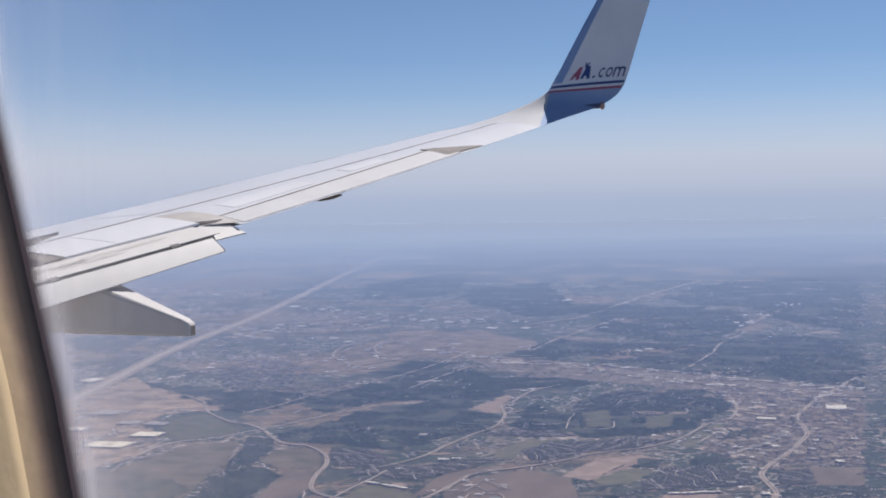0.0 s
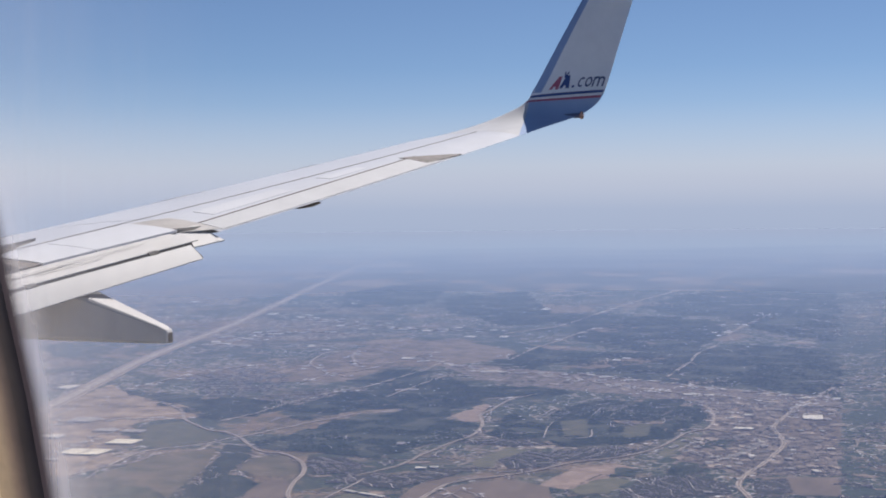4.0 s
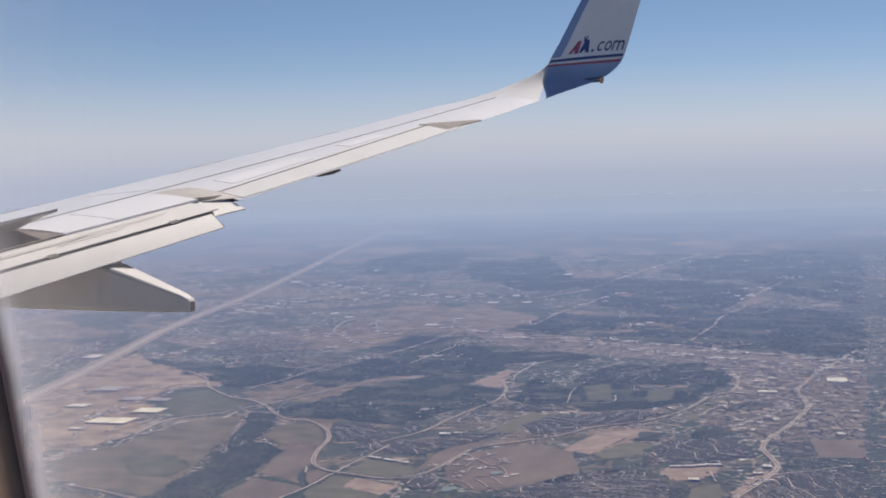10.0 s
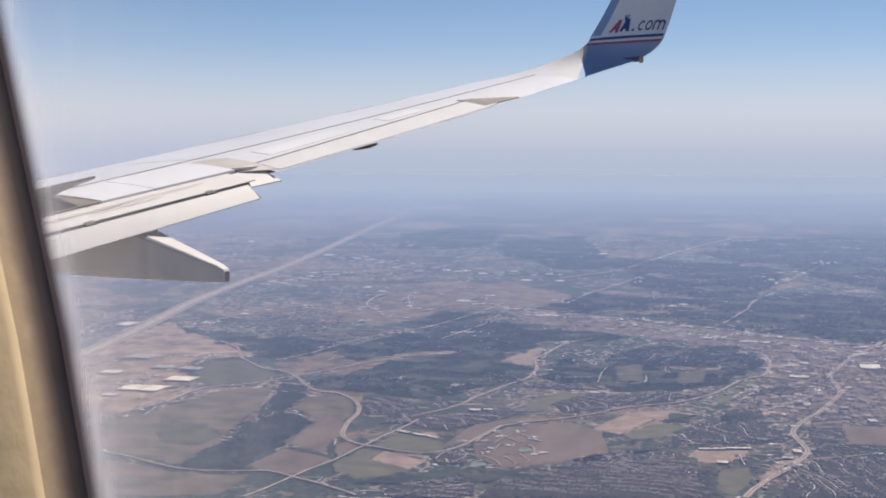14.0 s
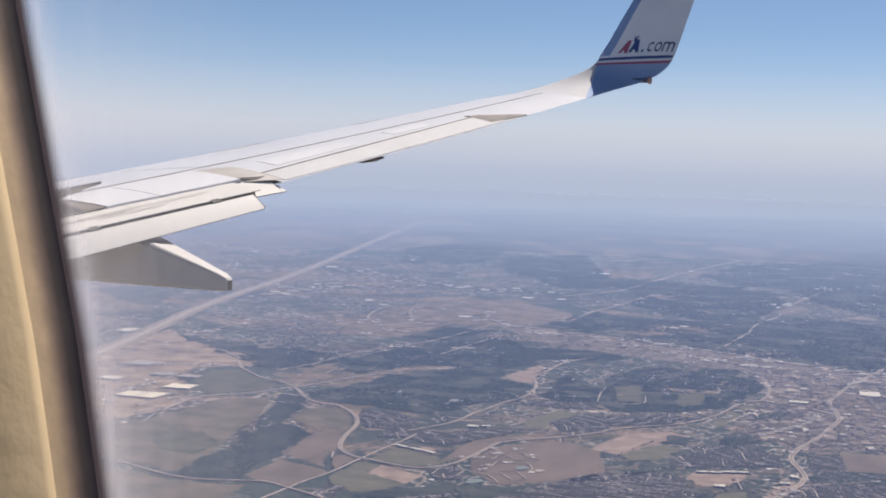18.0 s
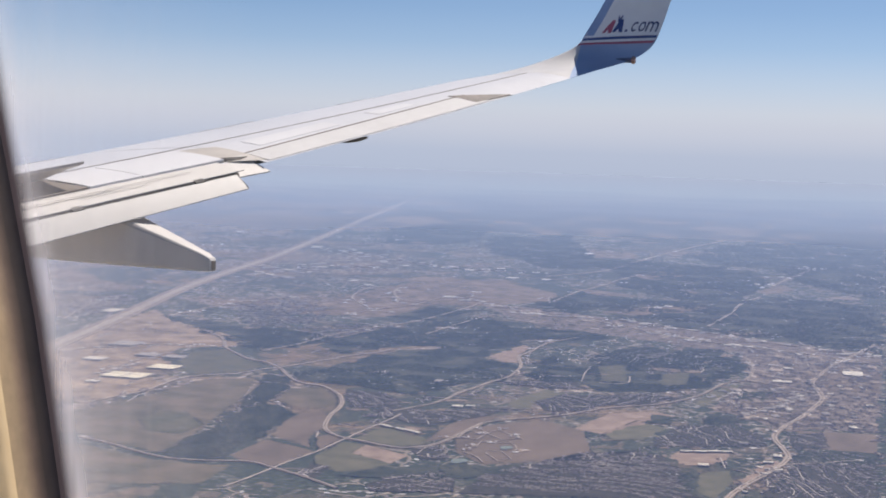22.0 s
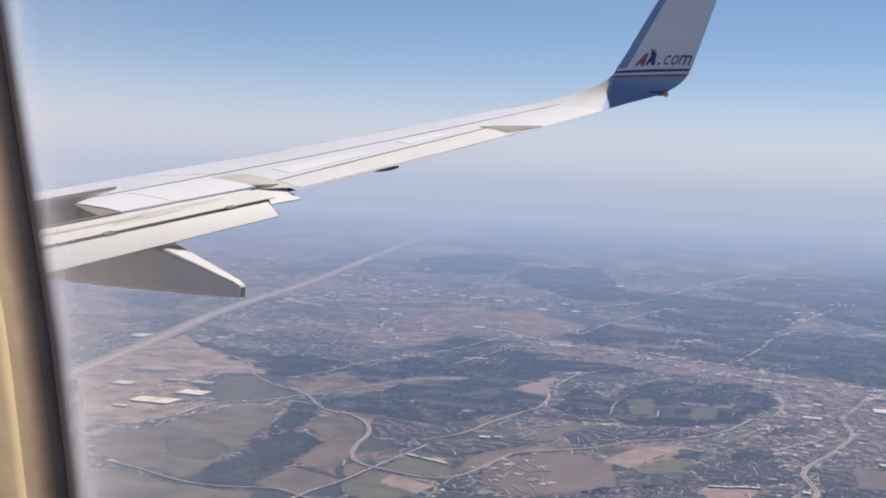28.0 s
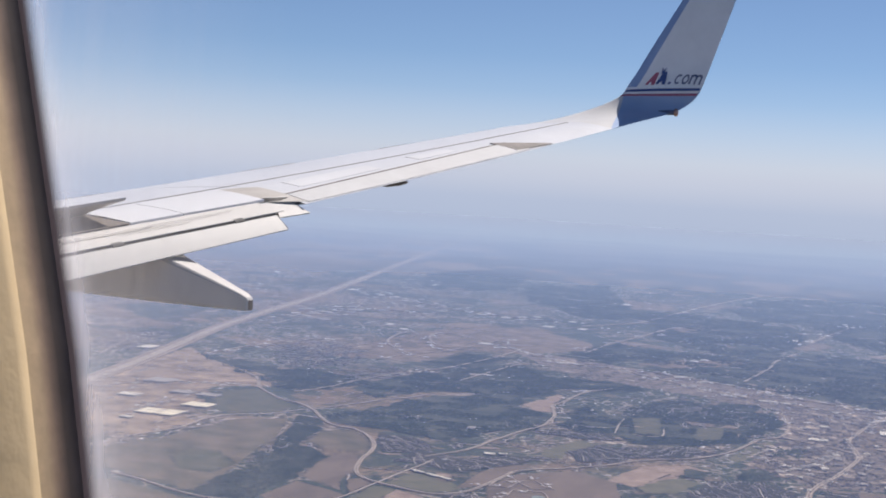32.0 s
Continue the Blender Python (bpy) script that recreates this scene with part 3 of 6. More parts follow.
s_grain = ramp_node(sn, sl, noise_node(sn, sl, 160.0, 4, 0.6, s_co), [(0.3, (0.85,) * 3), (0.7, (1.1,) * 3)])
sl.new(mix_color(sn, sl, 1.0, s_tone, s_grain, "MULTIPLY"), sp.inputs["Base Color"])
sp.inputs["Roughness"].default_value = 0.65
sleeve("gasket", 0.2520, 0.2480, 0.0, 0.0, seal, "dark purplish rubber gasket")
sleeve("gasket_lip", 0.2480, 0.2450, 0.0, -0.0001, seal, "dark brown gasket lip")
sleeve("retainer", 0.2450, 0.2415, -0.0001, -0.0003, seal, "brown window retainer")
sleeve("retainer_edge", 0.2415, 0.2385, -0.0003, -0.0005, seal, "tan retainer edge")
part("reveal", *loft([ring_points(0.010, 0.2385), ring_points(-0.0005, 0.2385), ring_points(-0.0009, 0.235), ring_points(-0.0008, 0.230), ring_points(-0.0002, 0.224), ring_points(0.003, 0.208), ring_points(0.010, 0.194), ring_points(0.018, 0.190), ring_points(0.018, 0.2385)], True, False), M_TRIM, window, "golden beige moulded window reveal", True)


def wall_with_hole(y0, y1, x0, x1, z0, z1, grow):
    hole = ring_points(grow, y0)
    outer = []
    for p in hole:
        d = Vector((p.x - hole[0].x, 0, 0))
        c = sum(hole, Vector()) / len(hole)
        v = p - c
        k = min(((x1 - c.x) / v.x if v.x > 0 else (x0 - c.x) / v.x) if abs(v.x) > 1e-6 else 1e9, ((z1 - c.z) / v.z if v.z > 0 else (z0 - c.z) / v.z) if abs(v.z) > 1e-6 else 1e9)
        outer.append(Vector((c.x + v.x * k, y0, c.z + v.z * k)))
    for cx, cz in ((x0, z0), (x0, z1), (x1, z0), (x1, z1)):
        corner = Vector((cx, y0, cz))
        k = min(range(len(outer)), key=lambda i: (outer[i] - corner).length)
        outer[k] = corner
    back = lambda ring: [Vector((p.x, y1, p.z)) for p in ring]
    return loft([hole, outer, back(outer), back(hole), hole], True, False)


wall = tagged(thing("wall_cabin", "beige cabin side wall round the window", "wall"), kind="structure")
part("side_panel", *wall_with_hole(0.1905, 0.235, -1.6, 1.6, -1.3, 1.1, 0.0185), M_PANEL, wall)
part("outer_skin", *wall_with_hole(0.2525, 0.262, -1.6, 1.6, -1.3, 1.1, 0.011), M_SKIN, wall, "painted fuselage skin")


def box(x0, x1, y0, y1, z0, z1):
    v = [Vector((x, y, z)) for x in (x0, x1) for y in (y0, y1) for z in (z0, z1)]
    return v, [(0, 1, 3, 2), (4, 6, 7, 5), (0, 4, 5, 1), (2, 3, 7, 6), (0, 2, 6, 4), (1, 5, 7, 3)]


for nm, lab, cat, b in (("floor", "dark cabin floor", "floor", (-1.6, 1.6, -1.7, 0.19, -1.34, -1.30)), ("ceiling", "pale cabin ceiling", "ceiling", (-1.6, 1.6, -1.7, 0.19, 1.10, 1.14)),
                        ("wall_forward", "pale cabin bulkhead", "wall", (-1.64, -1.60, -1.7, 0.19, -1.3, 1.1)),
                        ("wall_aft", "pale cabin bulkhead", "wall", (1.60, 1.64, -1.7, 0.19, -1.3, 1.1))):
    v, f = box(*b)
    tagged(new(nm, mesh_from(nm, v, f, M_PANEL)), lab, cat, "", "structure")

far_wall = tagged(thing("wall_inner", "pale cabin side wall with windows on the far side", "wall"), kind="structure")
for x0, x1, z0, z1 in ((-1.6, 1.6, -1.3, -0.25), (-1.6, 1.6, 0.2, 1.1), (-1.6, -1.3, -0.246, 0.196), (-0.9, -0.5, -0.246, 0.196), (-0.1, 0.3, -0.246, 0.196), (0.7, 1.1, -0.246, 0.196), (1.4, 1.6, -0.246, 0.196)):
    v, f = box(x0, x1, -1.74, -1.70, z0, z1)
    part("side_panel", v, f, M_PANEL, far_wall)

# ---- the land far below (a plain at z = GROUND) ----
GROUND = -60.0
rng = np.random.default_rng(7)

ROADS = {
    "freeway": [(-261.1, 297.0), (-273.1, 324.5), (-283.8, 349.8), (-294.3, 376.6), (-308.3, 409.6), (-325.6, 449.6), (-346.2, 497.2), (-365.1, 545.6), (-384.0, 597.7), (-404.4, 656.2), (-435.6, 737.6), (-480.6, 850.1), (-540.5, 999.5), (-623.8, 1207.7), (-748.0, 1517.7), (-926.4, 1972.9), (-1225.4, 2743.0), (-1390.9, 3171.0)],
    "bend": [(-267.9, 398.5), (-251.5, 384.9), (-239.3, 368.3), (-228.3, 358.0), (-220.7, 351.8), (-213.6, 349.3), (-204.8, 342.0), (-198.9, 335.0), (-191.7, 327.1), (-186.4, 323.6), (-182.3, 323.6), (-177.3, 320.2), (-171.4, 313.8), (-166.5, 306.4), (-162.8, 298.1), (-160.7, 291.1), (-157.6, 283.4), (-154.5, 276.9), (-151.1, 272.2), (-146.9, 268.9), (-143.6, 267.8), (-139.1, 266.7), (-134.7, 265.6), (-130.9, 265.5), (-128.3, 268.0), (-126.5, 272.1), (-126.3, 278.7), (-126.7, 286.7), (-127.3, 294.2), (-127.5, 300.8), (-124.6, 306.8), (-121.0, 311.6), (-117.7, 317.2), (-114.6, 323.6), (-112.4, 331.3)],
    "parkway": [(-112.4, 331.3), (-109.5, 337.1), (-105.6, 342.5), (-102.6, 346.6), (-100.1, 352.3), (-97.8, 361.9), (-97.1, 370.1), (-97.0, 378.3), (-96.8, 389.1), (-95.3, 395.3), (-92.4, 399.0), (-88.0, 396.6), (-80.0, 393.8), (-71.5, 387.4)],
    "ridge": [(-151.1, 302.1), (-149.3, 308.7), (-148.0, 315.2), (-147.7, 322.4), (-148.7, 332.9), (-148.9, 340.5), (-149.3, 350.3), (-149.2, 357.6), (-148.8, 364.3), (-150.1, 373.7), (-153.9, 387.3), (-158.5, 397.6), (-161.8, 405.3), (-162.5, 415.9), (-165.7, 441.0), (-162.5, 458.5)],
    "diag": [(-141.5, 218.0), (-141.5, 225.3), (-142.2, 235.3), (-142.7, 243.3), (-142.7, 252.0), (-144.0, 263.7), (-144.4, 268.0), (-145.6, 279.0), (-146.6, 291.7), (-147.7, 299.7)],
    "south": [(-189.2, 239.0), (-180.2, 237.1), (-171.0, 233.8), (-163.4, 232.3), (-156.8, 233.8), (-150.3, 237.4), (-146.7, 237.5), (-141.8, 235.5), (-135.6, 233.2), (-129.2, 230.2), (-124.4, 227.6)],
    "farm": [(-213.2, 272.5), (-212.9, 282.6), (-212.6, 293.2), (-216.3, 310.3), (-215.3, 318.8), (-210.8, 325.1), (-208.6, 332.5), (-207.7, 339.5), (-205.8, 343.8), (-204.7, 352.3), (-203.7, 359.9), (-202.6, 367.8), (-201.5, 375.9), (-198.9, 384.9), (-198.0, 394.8)],
    "high": [(-62.4, 255.7), (-62.6, 262.9), (-62.2, 271.9), (-61.2, 281.6), (-60.5, 293.6), (-61.1, 301.9), (-63.9, 309.7), (-66.8, 316.6), (-68.6, 323.6), (-69.1, 334.8), (-68.3, 349.8), (-68.4, 363.8), (-68.8, 376.7), (-69.9, 384.1), (-73.7, 396.8), (-77.1, 408.5), (-77.9, 426.0), (-78.2, 445.1), (-77.2, 468.0), (-75.5, 506.6)],
    "strip": [(-243.7, 551.2), (-219.5, 528.8), (-200.5, 515.6), (-180.0, 512.8), (-165.3, 501.8), (-144.6, 487.6), (-126.4, 477.4), (-111.9, 471.3), (-99.1, 469.6), (-84.0, 463.3), (-66.1, 454.9)],
    "stripb": [(-168.6, 518.2), (-151.4, 510.4), (-128.2, 499.0), (-106.1, 485.4), (-87.3, 481.4), (-68.6, 472.1)],
    "loop": [(-244.5, 482.1), (-256.2, 491.2), (-270.1, 507.0), (-280.0, 521.4), (-288.1, 540.4), (-293.9, 559.4)],
    "loopb": [(-250.4, 528.1), (-256.5, 522.9), (-267.0, 535.0), (-278.6, 555.6), (-283.2, 570.1), (-279.3, 577.7)],
    "loopc": [(-252.4, 462.3), (-252.5, 488.7), (-249.2, 505.6), (-250.4, 528.1), (-251.8, 552.5), (-251.1, 579.7)],
    "mid": [(-227.4, 368.7), (-226.0, 385.7), (-227.6, 402.3), (-228.9, 426.9), (-225.9, 445.3), (-224.4, 464.1), (-226.0, 490.9), (-229.3, 524.1), (-233.6, 550.9)],
    "midb": [(-206.0, 434.5), (-208.4, 457.2), (-211.2, 487.8), (-210.4, 500.4)],
    "midc": [(-298.3, 421.6), (-301.7, 450.7), (-302.4, 482.4), (-296.5, 506.2)],
    "far": [(-257.0, 676.0), (-251.6, 701.1), (-247.1, 731.1), (-252.4, 795.2), (-260.0, 875.1), (-265.9, 959.0), (-269.2, 1044.6), (-273.1, 1145.0), (-294.1, 1339.1)],
    "farb": [(-209.9, 557.2), (-216.9, 604.5), (-219.3, 649.2), (-224.2, 706.5), (-223.0, 750.9)],
    "farc": [(-153.5, 700.6), (-157.3, 749.9), (-159.2, 794.0), (-161.1, 853.3)],
    "fard": [(-135.7, 519.9), (-140.2, 571.2), (-145.3, 605.8), (-146.5, 646.8)],
    "town": [(-411.6, 754.2), (-373.7, 723.3), (-334.2, 697.9), (-300.1, 685.8), (-273.2, 687.0)],
    "townb": [(-360.6, 575.4), (-365.6, 624.3), (-357.3, 654.6), (-333.7, 658.1)],
    "golf_lane": [(-129.8, 370.1), (-134.6, 386.9), (-137.0, 399.0)],
    "golf_drive": [(-125.2, 371.2), (-120.9, 372.2), (-118.9, 376.4), (-122.7, 389.1)],
    "east": [(-61.8, 289.4), (-58.5, 294.5), (-53.9, 299.1), (-47.7, 306.4)],
    "eastb": [(-105.2, 448.9), (-99.3, 432.4), (-95.3, 416.4), (-93.7, 402.9), (-94.6, 395.6)],
    "shops": [(-91.7, 362.9), (-89.8, 378.7), (-83.9, 384.6), (-75.0, 383.6)],
    "shopsb": [(-79.1, 350.7), (-75.3, 364.2), (-74.1, 386.1)],
    "west": [(-319.4, 393.8), (-333.1, 420.0), (-347.5, 449.9), (-351.4, 470.6)],
    "yard_lane": [(-270.3, 333.1), (-267.3, 347.1), (-260.5, 359.6), (-250.8, 365.6), (-239.3, 368.3)],
    "yard_lane2": [(-235.9, 297.1), (-240.1, 317.5), (-246.2, 339.7), (-245.0, 350.1)],
    "works": [(-125.3, 281.2), (-121.3, 281.7), (-122.1, 288.8), (-122.0, 294.6), (-113.2, 287.6), (-116.8, 284.5), (-120.3, 287.6), (-124.9, 292.5), (-126.6, 288.8), (-125.3, 281.2)],
    "worksb": [(-119.6, 272.8), (-118.3, 274.7), (-119.7, 280.5), (-119.5, 281.9), (-114.6, 281.6), (-114.3, 283.1), (-112.5, 281.3), (-110.6, 277.7), (-110.1, 275.4)],
    "worksc": [(-118.5, 268.4), (-115.9, 267.2), (-113.4, 264.8), (-111.3, 261.7)],
    "worksd": [(-114.3, 270.3), (-112.7, 268.7), (-109.2, 264.4), (-107.9, 268.0), (-112.3, 273.7), (-115.2, 273.0)],
    "workse": [(-124.7, 260.6), (-120.9, 260.0), (-121.1, 267.1), (-125.5, 271.3), (-126.8, 268.7), (-125.4, 262.0)],
}
FIELDS = {
    "dirt_plot": ("dirt", [(-136.7, 256.0), (-138.3, 265.1), (-126.2, 259.9), (-126.0, 251.8)]),
    "brown1": ("brown", [(-159.3, 262.9), (-165.0, 277.7), (-167.5, 289.5), (-164.5, 293.3), (-159.5, 287.8), (-154.7, 276.9), (-152.1, 266.4), (-146.4, 256.3)]),
    "brown2": ("brown", [(-155.3, 241.3), (-157.9, 258.4), (-146.1, 254.6), (-143.7, 253.3), (-143.2, 244.2), (-142.8, 237.2), (-150.9, 238.3)]),
    "meadow3": ("pasture", [(-185.1, 311.8), (-184.8, 319.5), (-179.3, 320.2), (-170.7, 311.4), (-164.5, 300.6), (-166.8, 294.6), (-172.9, 295.0), (-180.4, 299.8)]),
    "brown3": ("brown", [(-151.1, 266.9), (-149.6, 270.2), (-145.2, 267.7), (-143.2, 254.1)]),
    "green1": ("green", [(-141.3, 249.1), (-143.4, 265.3), (-138.3, 265.1), (-136.7, 256.0), (-125.7, 251.4), (-126.6, 244.9), (-130.9, 239.6), (-137.1, 242.1)]),
    "green2": ("green", [(-143.1, 268.7), (-144.2, 279.0), (-143.0, 284.6), (-132.1, 278.6), (-127.7, 274.1), (-131.4, 266.5), (-138.4, 267.7)]),
    "brown4": ("brown", [(-129.8, 274.3), (-133.7, 294.9), (-133.4, 306.5), (-127.9, 311.5), (-127.7, 296.2), (-126.3, 281.4)]),
    "brown5": ("brown", [(-125.7, 280.3), (-126.4, 298.3), (-118.2, 311.4), (-106.3, 305.7), (-96.6, 283.1), (-102.5, 270.0), (-110.3, 260.4), (-119.6, 267.8)]),
    "green3": ("green", [(-133.6, 329.1), (-133.6, 345.8), (-133.3, 352.9), (-126.9, 350.0), (-128.7, 333.2), (-125.6, 322.5), (-129.2, 321.6)]),
    "plain1": ("pasture", [(-209.7, 260.1), (-207.9, 286.7), (-210.9, 314.9), (-202.0, 325.2), (-188.8, 298.4), (-181.4, 277.4), (-173.2, 256.3), (-168.0, 237.0), (-181.2, 238.5), (-197.4, 244.8)]),
    "hedged": ("dark", [(-190.5, 260.5), (-195.1, 273.2), (-187.6, 273.7), (-177.1, 264.7), (-175.1, 253.4), (-182.5, 251.9)]),
    "plain2": ("pasture", [(-190.5, 229.2), (-184.9, 234.3), (-162.6, 229.4), (-150.1, 233.2), (-146.3, 218.1), (-162.9, 207.8), (-171.4, 206.2)]),
    "dark_field": ("dark", [(-233.7, 333.9), (-242.5, 356.3), (-237.4, 365.3), (-222.7, 352.1), (-211.4, 345.7), (-209.9, 331.9), (-217.5, 320.9), (-226.0, 324.2)]),
    "dusty": ("dusty", [(-274.6, 331.0), (-287.4, 364.9), (-302.5, 401.9), (-314.0, 436.9), (-288.2, 412.1), (-259.1, 396.5), (-236.7, 380.6), (-240.7, 370.4), (-249.6, 358.2), (-233.4, 331.7), (-226.0, 311.7), (-214.8, 303.3), (-211.8, 278.9), (-221.2, 270.3)]),
    "tan1": ("dirt", [(-168.8, 399.3), (-169.6, 415.3), (-170.4, 431.1), (-166.7, 426.9), (-163.0, 408.8), (-156.3, 392.4), (-160.7, 391.5)]),
    "commerce": ("pave", [(-113.2, 469.1), (-93.7, 469.1), (-65.2, 448.7), (-49.2, 340.4), (-63.1, 336.1), (-66.6, 328.3), (-81.5, 345.2), (-88.5, 346.2), (-93.0, 375.1), (-91.2, 397.3), (-100.0, 429.4)]),
    "yard": ("dirt", [(-82.0, 287.0), (-82.2, 295.8), (-72.9, 300.8), (-70.8, 293.5), (-72.9, 284.7), (-76.9, 282.2)]),
    "yard2": ("dirt", [(-63.9, 272.6), (-64.0, 289.5), (-61.6, 297.9), (-60.5, 292.4), (-61.7, 281.4), (-62.5, 273.3)]),
    "green4": ("green", [(-100.9, 303.2), (-99.7, 323.4), (-91.3, 318.1), (-91.8, 301.9), (-96.8, 298.2)]),
    "green5": ("green", [(-95.1, 354.7), (-96.1, 375.7), (-94.6, 391.2), (-91.2, 388.5), (-90.4, 364.5), (-92.3, 351.5)]),
    "green6": ("green", [(-71.4, 261.2), (-72.0, 277.0), (-68.2, 281.6), (-64.9, 272.2), (-64.7, 257.0)]),
    "eastbrown": ("brown", [(-84.9, 450.1), (-63.4, 436.6), (-57.8, 399.1), (-70.9, 396.0)]),
    "eastbrown2": ("brown", [(-66.1, 332.3), (-48.9, 338.3), (-45.6, 315.8), (-56.7, 314.5)]),
    "dusty2": ("dirt", [(-108.6, 306.8), (-108.0, 328.4), (-100.1, 338.1), (-92.6, 333.2), (-97.7, 323.5), (-100.7, 303.3)]),
    "golf": ("dark", [(-135.9, 400.8), (-129.8, 407.5), (-119.9, 379.2), (-125.3, 373.3)]),
    "golf2": ("dark", [(-115.9, 398.2), (-110.6, 407.9), (-104.6, 382.1), (-110.2, 376.2)]),
    "strip_land": ("pave", [(-232.4, 536.7), (-203.8, 536.2), (-175.9, 521.0), (-129.1, 502.2), (-97.8, 489.3), (-69.4, 477.7), (-66.1, 454.9), (-91.5, 458.3), (-117.2, 456.4), (-142.6, 468.0), (-164.2, 474.7), (-197.1, 490.6)]),
    "loop_land": ("dusk", [(-282.5, 512.9), (-291.1, 563.5), (-291.3, 608.4), (-270.6, 638.0), (-230.7, 606.7), (-208.9, 575.5), (-225.1, 530.7), (-243.0, 517.6), (-237.9, 469.2), (-254.1, 465.4)]),
    "patch1": ("dusk", [(-319.6, 900.8), (-280.2, 882.9), (-260.4, 836.6), (-281.0, 816.3)]),
    "patch2": ("dusk", [(-225.6, 702.0), (-226.8, 753.3), (-214.0, 751.0), (-200.9, 725.2), (-211.2, 701.5)]),
    "patch3": ("dusk", [(-227.4, 626.3), (-210.2, 622.3), (-185.1, 611.1), (-206.5, 603.8)]),
    "patch4": ("dusk", [(-181.6, 537.7), (-179.4, 562.0), (-165.4, 580.9), (-150.2, 593.1), (-156.0, 563.6), (-168.2, 537.5)]),
    "patch5": ("dusk", [(-549.0, 1124.5), (-527.1, 1180.1), (-471.5, 1172.4), (-494.5, 1118.4)]),
    "patch6": ("dusk", [(-269.3, 906.1), (-244.9, 936.4), (-231.4, 912.1), (-252.4, 873.1)]),
    "patch7": ("dusk", [(-155.1, 673.3), (-151.4, 715.5), (-139.7, 697.0), (-145.7, 665.2)]),
    "clear1": ("dusk", [(-185.7, 361.4), (-182.9, 374.7), (-179.3, 371.5), (-181.4, 361.1)]),
    "clear2": ("dusk", [(-174.8, 364.3), (-175.1, 378.4), (-168.1, 369.8), (-169.1, 360.2)]),
    "clear3": ("dusk", [(-169.9, 371.3), (-168.5, 385.3), (-161.2, 380.2), (-161.0, 372.0)]),
}
SUBURBS = {
    "s1": [(-104.6, 235.6), (-106.5, 251.3), (-103.3, 266.1), (-98.3, 281.1), (-91.3, 288.8), (-83.8, 288.0), (-76.1, 276.8), (-67.5, 253.3)],
    "s2": [(-57.6, 262.9), (-57.5, 280.0), (-59.0, 294.3), (-58.9, 310.8), (-45.3, 314.0), (-38.4, 267.2), (-56.2, 258.7)],
    "s3": [(-89.8, 301.5), (-89.3, 323.6), (-80.5, 329.3), (-71.2, 322.4), (-66.9, 310.3), (-87.5, 295.8)],
    "s4": [(-174.3, 322.6), (-164.8, 323.4), (-155.6, 315.1), (-152.2, 306.5), (-162.0, 301.0)],
    "s5": [(-128.7, 333.2), (-125.3, 349.8), (-119.2, 347.0), (-112.3, 328.9), (-121.2, 322.9)],
    "s6": [(-121.3, 232.5), (-120.7, 242.4), (-116.7, 248.5), (-111.2, 249.0), (-105.6, 236.6), (-118.4, 229.0)],
    "s7": [(-129.9, 266.6), (-123.0, 270.5), (-117.7, 260.4), (-122.2, 257.7)],
    "s8": [(-120.4, 348.3), (-108.9, 362.5), (-100.5, 359.7), (-104.5, 345.7), (-115.8, 335.8)],
    "s9": [(-137.0, 233.6), (-138.1, 243.8), (-133.7, 241.5), (-131.0, 231.3)],
    "s10": [(-142.3, 364.1), (-130.3, 367.7), (-124.8, 358.9), (-134.2, 353.4), (-145.8, 355.1)],
    "s11": [(-66.3, 327.0), (-60.1, 332.9), (-55.8, 315.6), (-61.8, 310.8)],
    "s12": [(-155.1, 300.2), (-153.8, 309.1), (-144.7, 305.1), (-137.2, 317.0), (-129.5, 322.4), (-131.1, 309.2), (-136.7, 291.2), (-145.5, 292.2)],
    "s13": [(-299.4, 462.1), (-296.1, 496.9), (-270.4, 486.6), (-248.0, 438.3), (-258.7, 412.6)],
    "s14": [(-247.0, 421.6), (-235.7, 447.8), (-223.6, 432.7), (-225.0, 397.6)],
    "s15": [(-149.6, 422.1), (-140.6, 443.7), (-108.3, 441.7), (-101.1, 412.5), (-122.9, 414.6), (-141.5, 399.4)],
    "s16": [(-342.0, 415.7), (-357.3, 467.8), (-342.9, 470.0), (-318.9, 408.1)],
}
